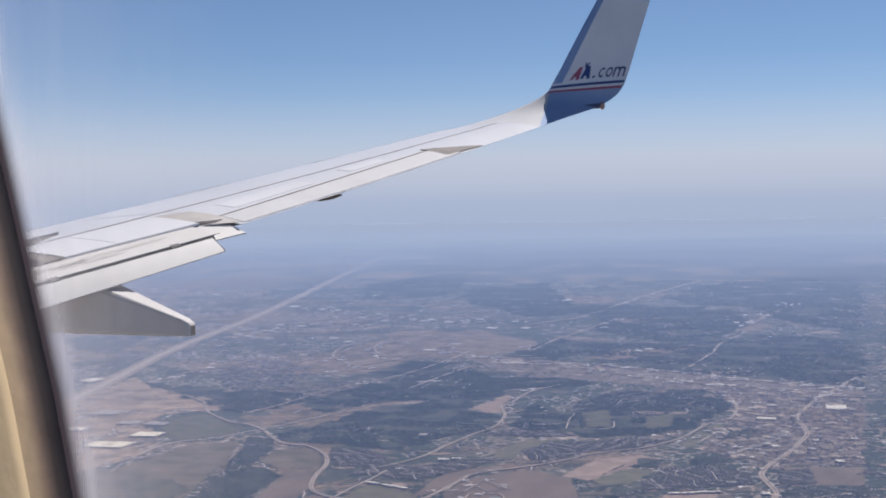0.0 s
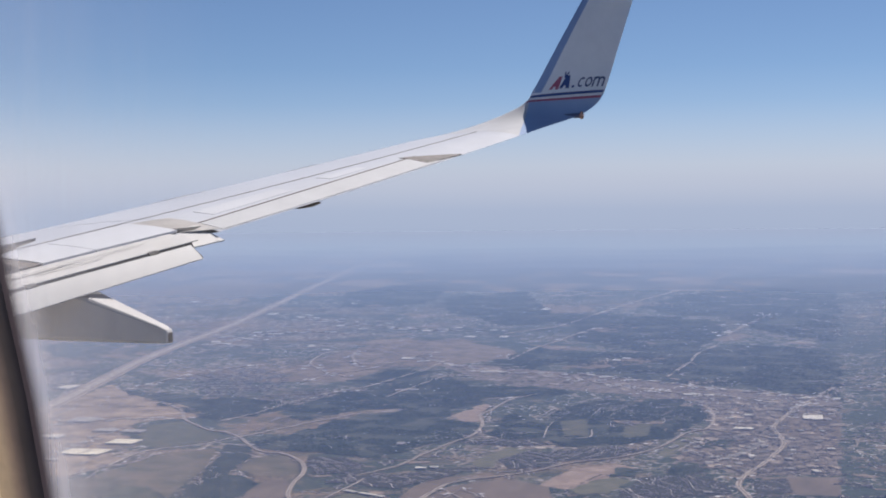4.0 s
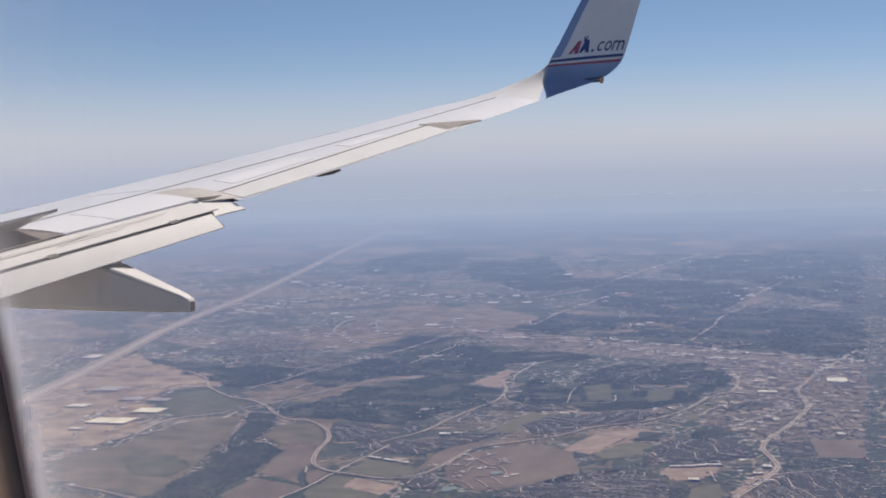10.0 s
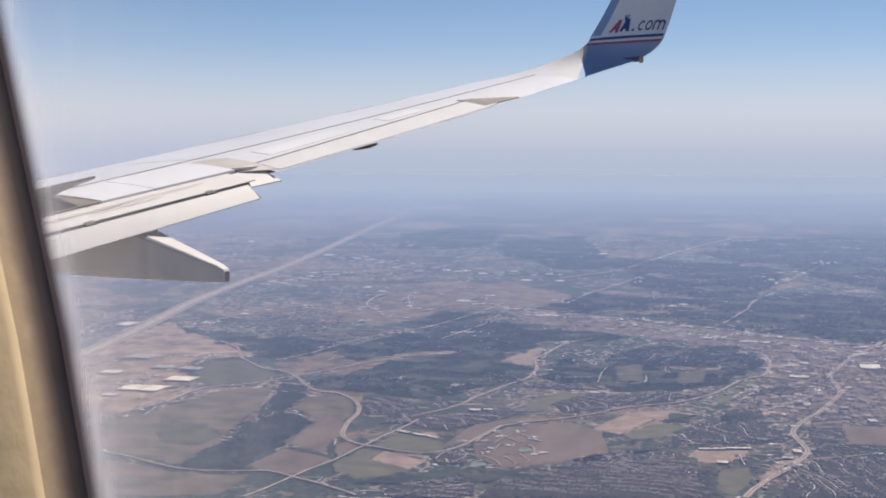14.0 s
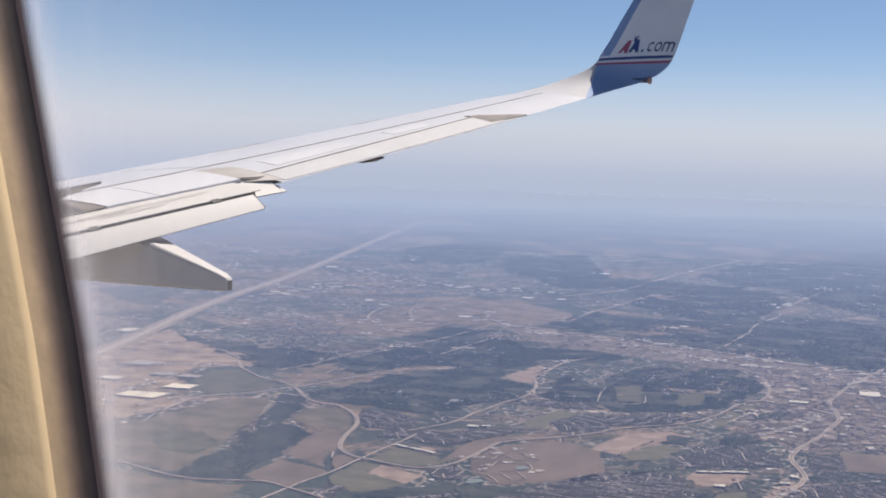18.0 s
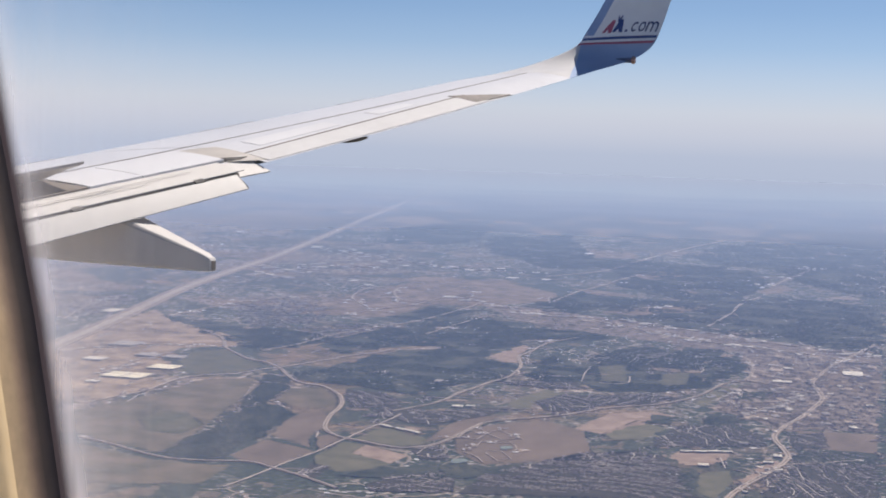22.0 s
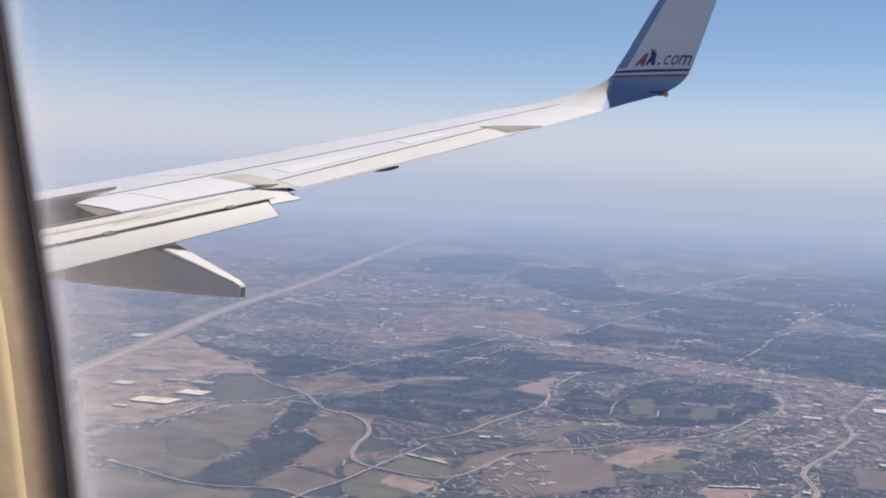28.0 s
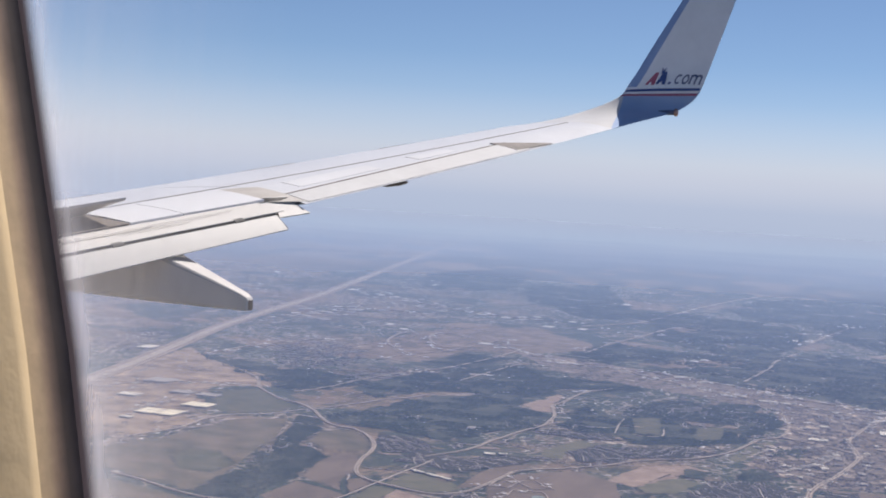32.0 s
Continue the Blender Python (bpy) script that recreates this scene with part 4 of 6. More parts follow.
WOODS = {
    "creek": [(-202.8, 331.0), (-193.3, 330.4), (-186.4, 313.1), (-179.7, 294.2), (-171.6, 290.7), (-166.6, 285.2), (-166.3, 276.4), (-159.7, 258.8), (-159.8, 252.4), (-156.4, 241.9), (-155.0, 236.9), (-160.7, 235.8), (-162.7, 233.2), (-167.4, 236.7), (-170.5, 247.9), (-172.2, 256.8), (-174.6, 265.9), (-180.5, 277.8), (-180.9, 285.5), (-188.3, 298.6), (-192.4, 310.2), (-198.0, 321.0)],
    "centre": [(-199.5, 336.9), (-196.4, 347.1), (-195.7, 364.9), (-195.7, 378.6), (-196.8, 395.4), (-188.8, 402.0), (-183.3, 418.9), (-172.7, 409.6), (-166.9, 393.7), (-156.4, 387.3), (-151.3, 376.6), (-148.3, 361.3), (-152.4, 351.9), (-155.9, 342.1), (-156.8, 324.4), (-169.8, 328.6), (-180.0, 329.6), (-185.2, 327.2), (-192.8, 329.6)],
    "westwood": [(-302.0, 423.5), (-289.3, 418.6), (-276.3, 419.5), (-258.8, 409.3), (-256.8, 423.6), (-233.1, 412.0), (-221.3, 405.3), (-222.8, 380.3), (-230.1, 370.0), (-247.1, 381.3), (-272.0, 399.8)],
    "midwood": [(-219.9, 388.6), (-224.7, 419.1), (-221.0, 444.1), (-219.1, 466.7), (-211.5, 493.7), (-188.9, 470.1), (-164.2, 474.7), (-154.2, 462.4), (-160.2, 446.7), (-172.8, 447.1), (-172.9, 416.6), (-180.1, 407.5), (-192.6, 410.1), (-201.5, 397.3), (-205.6, 376.5)],
    "townwood": [(-139.0, 398.1), (-144.9, 422.9), (-141.4, 446.4), (-117.6, 457.7), (-106.5, 441.2), (-100.0, 429.4), (-97.9, 400.9), (-99.6, 382.4), (-107.8, 364.0), (-120.7, 357.9), (-130.9, 369.6), (-137.6, 362.1), (-145.9, 371.2), (-152.3, 394.2), (-155.2, 418.0)],
    "farwood": [(-194.3, 582.4), (-184.7, 605.8), (-162.8, 605.4), (-151.3, 616.2), (-137.7, 651.0), (-93.9, 643.6), (-69.8, 480.5), (-98.4, 492.4), (-129.9, 505.5), (-155.3, 516.4), (-172.2, 522.7)],
    "farwood2": [(-215.2, 572.5), (-215.6, 608.0), (-183.3, 601.0), (-188.4, 557.7), (-190.5, 524.7), (-213.2, 536.4)],
    "farwood3": [(-265.2, 765.8), (-250.4, 820.7), (-206.7, 802.8), (-170.1, 776.1), (-147.1, 618.2), (-168.4, 608.1), (-186.3, 619.1), (-217.5, 659.9), (-227.7, 708.6)],
    "farwood4": [(-400.5, 944.1), (-375.8, 1034.4), (-323.5, 911.8), (-282.5, 815.6), (-259.2, 816.6), (-254.8, 735.8), (-276.0, 725.7), (-344.7, 812.6)],
    "farwood5": [(-249.1, 886.0), (-253.5, 1014.1), (-222.4, 1107.4), (-166.3, 1134.1), (-97.8, 670.0), (-143.6, 730.0), (-178.9, 816.0), (-212.2, 824.0)],
    "farwood6": [(-495.6, 977.4), (-507.8, 1081.4), (-460.0, 1084.5), (-394.7, 911.3), (-396.9, 845.3), (-422.5, 833.2)],
    "south": [(-129.6, 237.1), (-126.2, 244.0), (-115.2, 258.1), (-109.6, 258.5), (-101.7, 268.0), (-96.6, 281.3), (-88.1, 293.6), (-86.3, 289.9), (-97.7, 279.5), (-102.9, 265.1), (-106.1, 250.4), (-110.0, 246.4), (-121.3, 239.0)],
    "south2": [(-78.2, 279.8), (-72.8, 273.9), (-66.5, 256.2), (-69.2, 254.9)],
    "east": [(-61.1, 301.9), (-58.4, 311.0), (-45.6, 315.8), (-43.8, 303.9), (-56.5, 295.5)],
    "bush": [(-87.2, 334.2), (-87.1, 342.5), (-81.2, 343.7), (-79.6, 336.1), (-80.3, 325.6), (-83.1, 324.3)],
    "bush2": [(-97.7, 321.2), (-98.6, 332.9), (-93.2, 332.9), (-91.6, 322.5)],
    "bush3": [(-90.5, 378.3), (-83.9, 384.6), (-80.2, 371.3), (-85.1, 365.1)],
    "westb": [(-238.7, 338.5), (-241.3, 346.8), (-228.6, 329.6), (-232.0, 330.2)],
    "westd": [(-238.7, 470.7), (-239.5, 510.1), (-220.9, 510.2), (-220.6, 469.8)],
}


def math_node(n, l, op, a, b=0.0, c=None):
    k = n.new("ShaderNodeMath")
    k.operation = op
    for i, q in enumerate((a, b) if c is None else (a, b, c)):
        if hasattr(q, "is_linked"):
            l.new(q, k.inputs[i])
        else:
            k.inputs[i].default_value = q
    return k.outputs[0]


def cells(n, l, vec, scale, metric="EUCLIDEAN", feature="F1", random_part=1.0):
    v = n.new("ShaderNodeTexVoronoi")
    v.feature = feature
    if feature == "F1":
        v.distance = metric
    v.inputs["Scale"].default_value, v.inputs["Randomness"].default_value = scale, random_part
    l.new(vec, v.inputs["Vector"])
    if feature != "F1":
        return v.outputs["Distance"]
    s = n.new("ShaderNodeSeparateColor")
    l.new(v.outputs["Color"], s.inputs[0])
    return s.outputs


def ground_material():
    """Farm plots, woods with clearings, and settled quarters with lots, lanes and small roofs."""
    m, n, l, p = nodes_of("plain_soil_and_scrub")
    co = n.new("ShaderNodeTexCoord").outputs["Object"]
    mp = n.new("ShaderNodeMapping")
    mp.inputs["Rotation"].default_value = (0, 0, radians(-24))
    l.new(co, mp.inputs["Vector"])
    v = mp.outputs["Vector"]
    wob = n.new("ShaderNodeTexNoise")
    wob.inputs["Scale"].default_value, wob.inputs["Detail"].default_value = 0.15, 4
    l.new(v, wob.inputs["Vector"])
    vm = n.new("ShaderNodeVectorMath")
    vm.operation = "MULTIPLY_ADD"
    l.new(wob.outputs["Color"], vm.inputs[0])
    vm.inputs[1].default_value = (5.0, 5.0, 0.0)
    l.new(v, vm.inputs[2])
    vw = vm.outputs[0]
    sep = n.new("ShaderNodeSeparateXYZ")
    l.new(co, sep.inputs[0])
    lean = n.new("ShaderNodeMapRange")
    lean.inputs["From Min"].default_value, lean.inputs["From Max"].default_value = -140.0, 110.0
    lean.inputs["To Min"].default_value, lean.inputs["To Max"].default_value = -0.06, 0.085
    l.new(math_node(n, l, "MULTIPLY_ADD", sep.outputs["Y"], 0.47, sep.outputs["X"]), lean.inputs["Value"])
    # farm plots
    plot = cells(n, l, vw, 0.075, "CHEBYCHEV", "F1", 0.85)
    plots = ramp_node(n, l, plot[0], [(0.0, (0.075, 0.07, 0.036)), (0.3, (0.12, 0.095, 0.052)), (0.55, (0.165, 0.112, 0.07)), (0.8, (0.205, 0.145, 0.095)), (1.0, (0.29, 0.21, 0.14))])
    soil = noise_node(n, l, 0.12, 8, 0.68, v, 0.4)
    dirt = ramp_node(n, l, soil, [(0.32, (0.06, 0.052, 0.03)), (0.5, (0.145, 0.105, 0.065)), (0.66, (0.30, 0.215, 0.145))])
    col = mix_color(n, l, 0.5, plots, dirt)
    # settled quarters: lots, lanes and small roofs
    town_n = noise_node(n, l, 0.017, 6, 0.62, v, 0.4)
    settled = ramp_node(n, l, town_n, [(0.47, (0, 0, 0)), (0.53, (0.9,) * 3)])
    lot = cells(n, l, vw, 0.42, "CHEBYCHEV")
    lots = ramp_node(n, l, lot[1], [(0.0, (0.035, 0.038, 0.026)), (0.45, (0.075, 0.066, 0.048)), (0.7, (0.15, 0.115, 0.082)), (0.9, (0.27, 0.205, 0.15)), (1.0, (0.40, 0.33, 0.26))])
    col = mix_color(n, l, settled, col, lots)
    # woods
    wood_n = noise_node(n, l, 0.013, 9, 0.66, v, 0.5)
    w = math_node(n, l, "ADD", wood_n, lean.outputs["Result"])
    wood_mask = ramp_node(n, l, w, [(0.455, (0, 0, 0)), (0.485, (0.85,) * 3), (0.56, (1, 1, 1))])
    leaf_n = noise_node(n, l, 0.9, 7, 0.75, co, 0.3)
    leaf = ramp_node(n, l, leaf_n, [(0.34, (0.02, 0.032, 0.022)), (0.5, (0.036, 0.05, 0.033)), (0.62, (0.07, 0.072, 0.046)), (0.72, (0.13, 0.11, 0.075))])
    glade = cells(n, l, vw, 0.16, "CHEBYCHEV")
    leaf = mix_color(n, l, ramp_node(n, l, glade[2], [(0.88, (0, 0, 0)), (0.91, (0.75,) * 3)]), leaf, (0.15, 0.115, 0.08))
    col = mix_color(n, l, wood_mask, col, leaf)
    # lanes round the lots, and pale roofs
    edge = cells(n, l, vw, 0.085, "", "DISTANCE_TO_EDGE", 0.8)
    lane = math_node(n, l, "MULTIPLY", ramp_node(n, l, edge, [(0.012, (0.7,) * 3), (0.028, (0, 0, 0))]), ramp_node(n, l, town_n, [(0.44, (0, 0, 0)), (0.5, (1, 1, 1))]))
    col = mix_color(n, l, lane, col, (0.30, 0.235, 0.175))
    spot = cells(n, l, co, 0.95)
    pick = math_node(n, l, "MULTIPLY", ramp_node(n, l, town_n, [(0.44, (0.1,) * 3), (0.54, (1, 1, 1))]), ramp_node(n, l, spot[0], [(0.78, (0, 0, 0)), (0.81, (0.85,) * 3)]))
    roofs = ramp_node(n, l, spot[1], [(0.0, (0.10, 0.085, 0.075)), (0.5, (0.24, 0.20, 0.17)), (0.9, (0.45, 0.40, 0.35)), (1.0, (0.75, 0.71, 0.65))])
    col = mix_color(n, l, pick, col, roofs)
    fine = noise_node(n, l, 0.8, 7, 0.78, co)
    col = mix_color(n, l, 1.0, col, ramp_node(n, l, fine, [(0.34, (0.45, 0.48, 0.5)), (0.48, (0.95,) * 3), (0.64, (1.5, 1.46, 1.4))]), "MULTIPLY")
    l.new(col, p.inputs["Base Color"])
    p.inputs["Roughness"].default_value = 0.9
    p.inputs["Specular IOR Level"].default_value = 0.1
    return m


M_GROUND = ground_material()
M_ROAD = land("road_concrete", (0.29, 0.235, 0.185), (0.41, 0.335, 0.265), 0.3)
M_FREEWAY = land("freeway_concrete", (0.30, 0.24, 0.185), (0.42, 0.345, 0.27), 0.2)
M_STREET = land("street_concrete", (0.36, 0.305, 0.25), (0.50, 0.43, 0.36), 0.5)
M_LAWN = land("estate_lawns", (0.028, 0.03, 0.022), (0.075, 0.064, 0.046), 0.6)
M_VERGE = land("dry_verge", (0.15, 0.115, 0.075), (0.27, 0.205, 0.14), 0.35)
M_WOOD_FLOOR = land("woodland_floor", (0.024, 0.036, 0.025), (0.088, 0.082, 0.052), 0.1)
M_TREES = level_normal(land("tree_crowns", (0.024, 0.040, 0.027), (0.05, 0.064, 0.042), 0.08, None, 0.4))
M_HOUSE_ROOF = level_normal(land("house_roofs", (0.055, 0.05, 0.05), (0.22, 0.185, 0.17), 0.9, None, 0.8))
M_ROOF = level_normal(land("white_roof_membrane", (0.52, 0.46, 0.365), (0.68, 0.61, 0.50), 0.25))
M_ROOF_CREAM = level_normal(land("cream_roof_membrane", (0.62, 0.53, 0.37), (0.76, 0.67, 0.49), 0.25))
M_ROOF_GREY = level_normal(land("grey_roof", (0.25, 0.22, 0.19), (0.38, 0.335, 0.29), 0.3))
M_PALE_ROOF = level_normal(land("pale_metal_roofs", (0.42, 0.385, 0.345), (0.78, 0.73, 0.68), 0.9, None, 0.4))
M_WALLS = level_normal(land("painted_walls", (0.30, 0.265, 0.23), (0.44, 0.395, 0.35), 0.5))
M_POND = surface("pond_water", (0.085, 0.11, 0.08), (0.12, 0.145, 0.105), 0.1, 0.6)
FIELD_LOOK = {
    "dirt": land("bare_dirt", (0.19, 0.135, 0.095), (0.33, 0.24, 0.175), 0.25),
    "brown": land("ploughed_soil", (0.108, 0.082, 0.056), (0.19, 0.14, 0.097), 0.12, (1, 0.35, 1)),
    "green": land("meadow_grass", (0.09, 0.086, 0.048), (0.15, 0.13, 0.075), 0.2),
    "dark": land("dark_pasture", (0.06, 0.066, 0.034), (0.12, 0.10, 0.055), 0.2),
    "pasture": land("rough_pasture", (0.075, 0.068, 0.036), (0.17, 0.128, 0.08), 0.1),
    "dusty": land("graded_dust", (0.13, 0.095, 0.062), (0.38, 0.275, 0.18), 0.16),
    "dusk": land("thin_dry_grass", (0.09, 0.07, 0.045), (0.26, 0.19, 0.13), 0.13),
    "pave": land("town_paving", (0.07, 0.06, 0.048), (0.27, 0.21, 0.165), 0.3),
}
WORDS = {"dirt": "bare pinkish dirt plot", "brown": "brown ploughed field", "green": "dull green meadow", "dark": "dark green pasture", "pasture": "rough brown and green pasture",
         "dusty": "graded dusty building land", "dusk": "thin dry grassland with bare soil", "pave": "paved and scraped commercial ground"}

gv = [Vector((x, y, GROUND)) for x, y in ((-4600, -4600), (4600, -4600), (4600, 4600), (-4600, 4600))]
tagged(new("ground", mesh_from("ground", gv, [(0, 1, 2, 3)], M_GROUND)), "flat hazy plain of scrub, farms and bare soil", "ground", "", "structure")


# a glowing ring painted as haze over the horizon, far behind the land
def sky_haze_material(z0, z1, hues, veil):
    m, n, l, p = nodes_of("glowing_sky_haze")
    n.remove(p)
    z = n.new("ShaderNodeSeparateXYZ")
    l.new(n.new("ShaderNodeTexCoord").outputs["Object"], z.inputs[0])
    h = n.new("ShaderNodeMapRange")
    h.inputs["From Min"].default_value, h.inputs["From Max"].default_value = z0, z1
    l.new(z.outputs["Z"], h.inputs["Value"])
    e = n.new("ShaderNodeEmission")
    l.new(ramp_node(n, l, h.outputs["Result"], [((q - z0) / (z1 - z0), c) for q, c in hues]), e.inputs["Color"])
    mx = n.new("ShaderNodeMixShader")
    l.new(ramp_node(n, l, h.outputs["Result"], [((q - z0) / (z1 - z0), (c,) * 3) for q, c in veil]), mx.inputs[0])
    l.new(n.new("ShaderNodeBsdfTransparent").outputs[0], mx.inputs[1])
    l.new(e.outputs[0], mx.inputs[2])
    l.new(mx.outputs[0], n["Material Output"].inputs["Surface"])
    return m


def ring_sheet(name, r0, z0, r1, z1, material, label, steps=384):
    v, f = [], []
    for i in range(steps + 1):
        a = 2 * math.pi * i / steps
        v += [Vector((r * math.sin(a), r * math.cos(a), z)) for r, z in ((r0, z0), (r1, z1))]
        if i < steps:
            f.append((2 * i, 2 * i + 2, 2 * i + 3, 2 * i + 1))
    tagged(new(name, mesh_from(name, v, f, material, True)), label, "haze", "", "structure")


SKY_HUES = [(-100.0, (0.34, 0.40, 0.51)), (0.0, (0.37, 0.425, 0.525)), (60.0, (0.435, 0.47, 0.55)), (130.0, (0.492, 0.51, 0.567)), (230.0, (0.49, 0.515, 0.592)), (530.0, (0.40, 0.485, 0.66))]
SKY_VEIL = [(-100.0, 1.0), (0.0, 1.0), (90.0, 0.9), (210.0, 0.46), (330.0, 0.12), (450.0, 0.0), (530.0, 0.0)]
ring_sheet("backdrop", 4200.0, -100.0, 4830.0, 530.0, sky_haze_material(-100.0, 530.0, SKY_HUES, SKY_VEIL), "glowing ring painted as pale haze over the far horizon")


# a flat sheet between wing and land, painted as haze that thickens with distance
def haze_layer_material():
    m, n, l, p = nodes_of("painted_haze_sheet")
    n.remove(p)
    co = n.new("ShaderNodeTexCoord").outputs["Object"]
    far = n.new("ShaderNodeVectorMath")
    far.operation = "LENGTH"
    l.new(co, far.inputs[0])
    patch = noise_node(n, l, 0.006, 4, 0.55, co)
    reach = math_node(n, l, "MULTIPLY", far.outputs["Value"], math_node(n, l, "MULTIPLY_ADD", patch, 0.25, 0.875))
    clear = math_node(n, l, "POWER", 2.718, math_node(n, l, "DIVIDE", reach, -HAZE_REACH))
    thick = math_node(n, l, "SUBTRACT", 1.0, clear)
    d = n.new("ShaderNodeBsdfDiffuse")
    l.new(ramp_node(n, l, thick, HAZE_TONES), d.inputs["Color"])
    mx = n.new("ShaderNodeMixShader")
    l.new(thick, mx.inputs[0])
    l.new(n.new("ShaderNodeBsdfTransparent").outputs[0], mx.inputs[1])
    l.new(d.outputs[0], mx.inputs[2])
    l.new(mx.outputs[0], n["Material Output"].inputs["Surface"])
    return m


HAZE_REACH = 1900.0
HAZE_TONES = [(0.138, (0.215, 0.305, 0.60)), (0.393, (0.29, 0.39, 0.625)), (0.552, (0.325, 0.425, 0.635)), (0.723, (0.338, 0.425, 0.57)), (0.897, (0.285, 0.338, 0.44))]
ring_sheet("haze_layer", 40.0, GROUND * 0.98, 4300.0, GROUND * 0.98, haze_layer_material(), "flat sheet painted as bluish haze over the plain")


def fast_mesh(name, verts, faces, mats, indices=None):
    """A mesh from arrays: verts n x 3, faces m x k."""
    me = bpy.data.meshes.new(name)
    k = faces.shape[1]
    me.vertices.add(len(verts))
    me.vertices.foreach_set("co", np.asarray(verts, np.float32).ravel())
    me.loops.add(faces.size)
    me.loops.foreach_set("vertex_index", faces.astype(np.int32).ravel())
    me.polygons.add(len(faces))
    me.polygons.foreach_set("loop_start", np.arange(0, faces.size, k, dtype=np.int32))
    for m in mats if isinstance(mats, (list, tuple)) else [mats]:
        me.materials.append(m)
    if indices is not None:
        me.polygons.foreach_set("material_index", np.asarray(indices, np.int32))
    me.update(calc_edges=True)
    me.validate()
    return me


def smooth_line(points, step=6):
    p = [np.array(q, float) for q in points]
    p = [2 * p[0] - p[1]] + p + [2 * p[-1] - p[-2]]
    out = []
    for i in range(1, len(p) - 2):
        for k in range(step):
            t = k / step
            out.append(0.5 * ((2 * p[i]) + (p[i + 1] - p[i - 1]) * t + (2 * p[i - 1] - 5 * p[i] + 4 * p[i + 1] - p[i + 2]) * t * t + (3 * p[i] - p[i - 1] - 3 * p[i + 1] + p[i + 2]) * t ** 3))
    out.append(p[-2])
    return np.array(out)


def ribbon(line, offset, width, z, thick=0.06):
    """A strip of road along a line, shifted sideways by offset."""
    d = np.gradient(line, axis=0)
    d /= np.linalg.norm(d, axis=1)[:, None] + 1e-9
    side = np.stack([d[:, 1], -d[:, 0]], 1)
    rings = []
    for q, s in zip(line, side):
        a, b = q + s * (offset - width / 2), q + s * (offset + width / 2)
        rings.append([Vector((a[0], a[1], z - thick)), Vector((a[0], a[1], z)), Vector((b[0], b[1], z)), Vector((b[0], b[1], z - thick))])
    return loft(rings)


def inside(poly, pts):
    poly = np.array(poly, float)
    x, y = pts[:, 0], pts[:, 1]
    hit = np.zeros(len(pts), bool)
    j = len(poly) - 1
    for i in range(len(poly)):
        xi, yi = poly[i]
        xj, yj = poly[j]
        c = (yi > y) != (yj > y)
        with np.errstate(divide="ignore", invalid="ignore"):
            hit ^= c & (x < (xj - xi) * (y - yi) / (yj - yi) + xi)
        j = i
    return hit


def scatter(poly, n):
    poly = np.array(poly, float)
    lo, hi = poly.min(0), poly.max(0)
    pts = lo + rng.random((n * 3, 2)) * (hi - lo)
    return pts[inside(poly, pts)][:n]


def area(poly):
    p = np.array(poly, float)
    q = np.roll(p, -1, 0)
    return abs((p[:, 0] * q[:, 1] - p[:, 1] * q[:, 0]).sum()) / 2


def add_mesh(vs, fs, v, f):
    o = len(vs)
    vs += v
    fs += [tuple(i + o for i in q) for q in f]


def uneven(poly, wob, step, freq=0.2, seed=2.0):
    """The outline of a patch, broken up by small bends."""
    edge = []
    for (xa, ya), (xb, yb) in zip(poly, poly[1:] + poly[:1]):
        steps = max(1, int(math.hypot(xb - xa, yb - ya) / step))
        for q in range(steps):
            x, y = xa + (xb - xa) * q / steps, ya + (yb - ya) * q / steps
            f2 = freq * 3.1
            edge.append((x + wob * (noise.noise(Vector((x * freq, y * freq, seed))) + 0.5 * noise.noise(Vector((x * f2, y * f2, seed)))),
                         y + wob * (noise.noise(Vector((x * freq, y * freq, seed + 3))) + 0.5 * noise.noise(Vector((x * f2, y * f2, seed + 3))))))
    return edge


def raised(poly, z, depth=0.012):
    n = len(poly)
    v = [Vector((x, y, z)) for x, y in poly] + [Vector((x, y, z - depth)) for x, y in poly]
    return v, [tuple(range(n))] + [(i, (i + 1) % n, n + (i + 1) % n, n + i) for i in range(n)]


# fields
for k, (name, (look_name, poly)) in enumerate(FIELDS.items()):
    depth = sum(q[1] for q in poly) / len(poly)
    tidy = look_name in ("brown", "green", "dark", "pasture") and "golf" not in name or name == "dirt_plot"
    edge = uneven(poly, (0.35 if tidy else 1.6) * depth / 320, 1.2 * depth / 320, 0.25 * 320 / depth)
    tagged(new("field", mesh_from("field", *raised(edge, GROUND + 0.01 + 0.001 * k), FIELD_LOOK[look_name])), WORDS[look_name] + " on the plain", "field", "fields on the plain", "structure")

# woods: a dark floor with an uneven edge, then tree crowns
CLUMP = np.array([[1, 0, 0.35], [0.31, 0.95, 0.3], [-0.81, 0.59, 0.4], [-0.81, -0.59, 0.3], [0.31, -0.95, 0.38], [0.35, 0.1, 0.95], [-0.3, -0.15, 1.1], [0, 0, -0.1]])
CLUMP_F = np.array([[0, 1, 5], [1, 2, 5], [2, 6, 5], [2, 3, 6], [3, 4, 6], [4, 5, 6], [4, 0, 5], [1, 0, 7], [2, 1, 7], [3, 2, 7], [4, 3, 7], [0, 4, 7]])


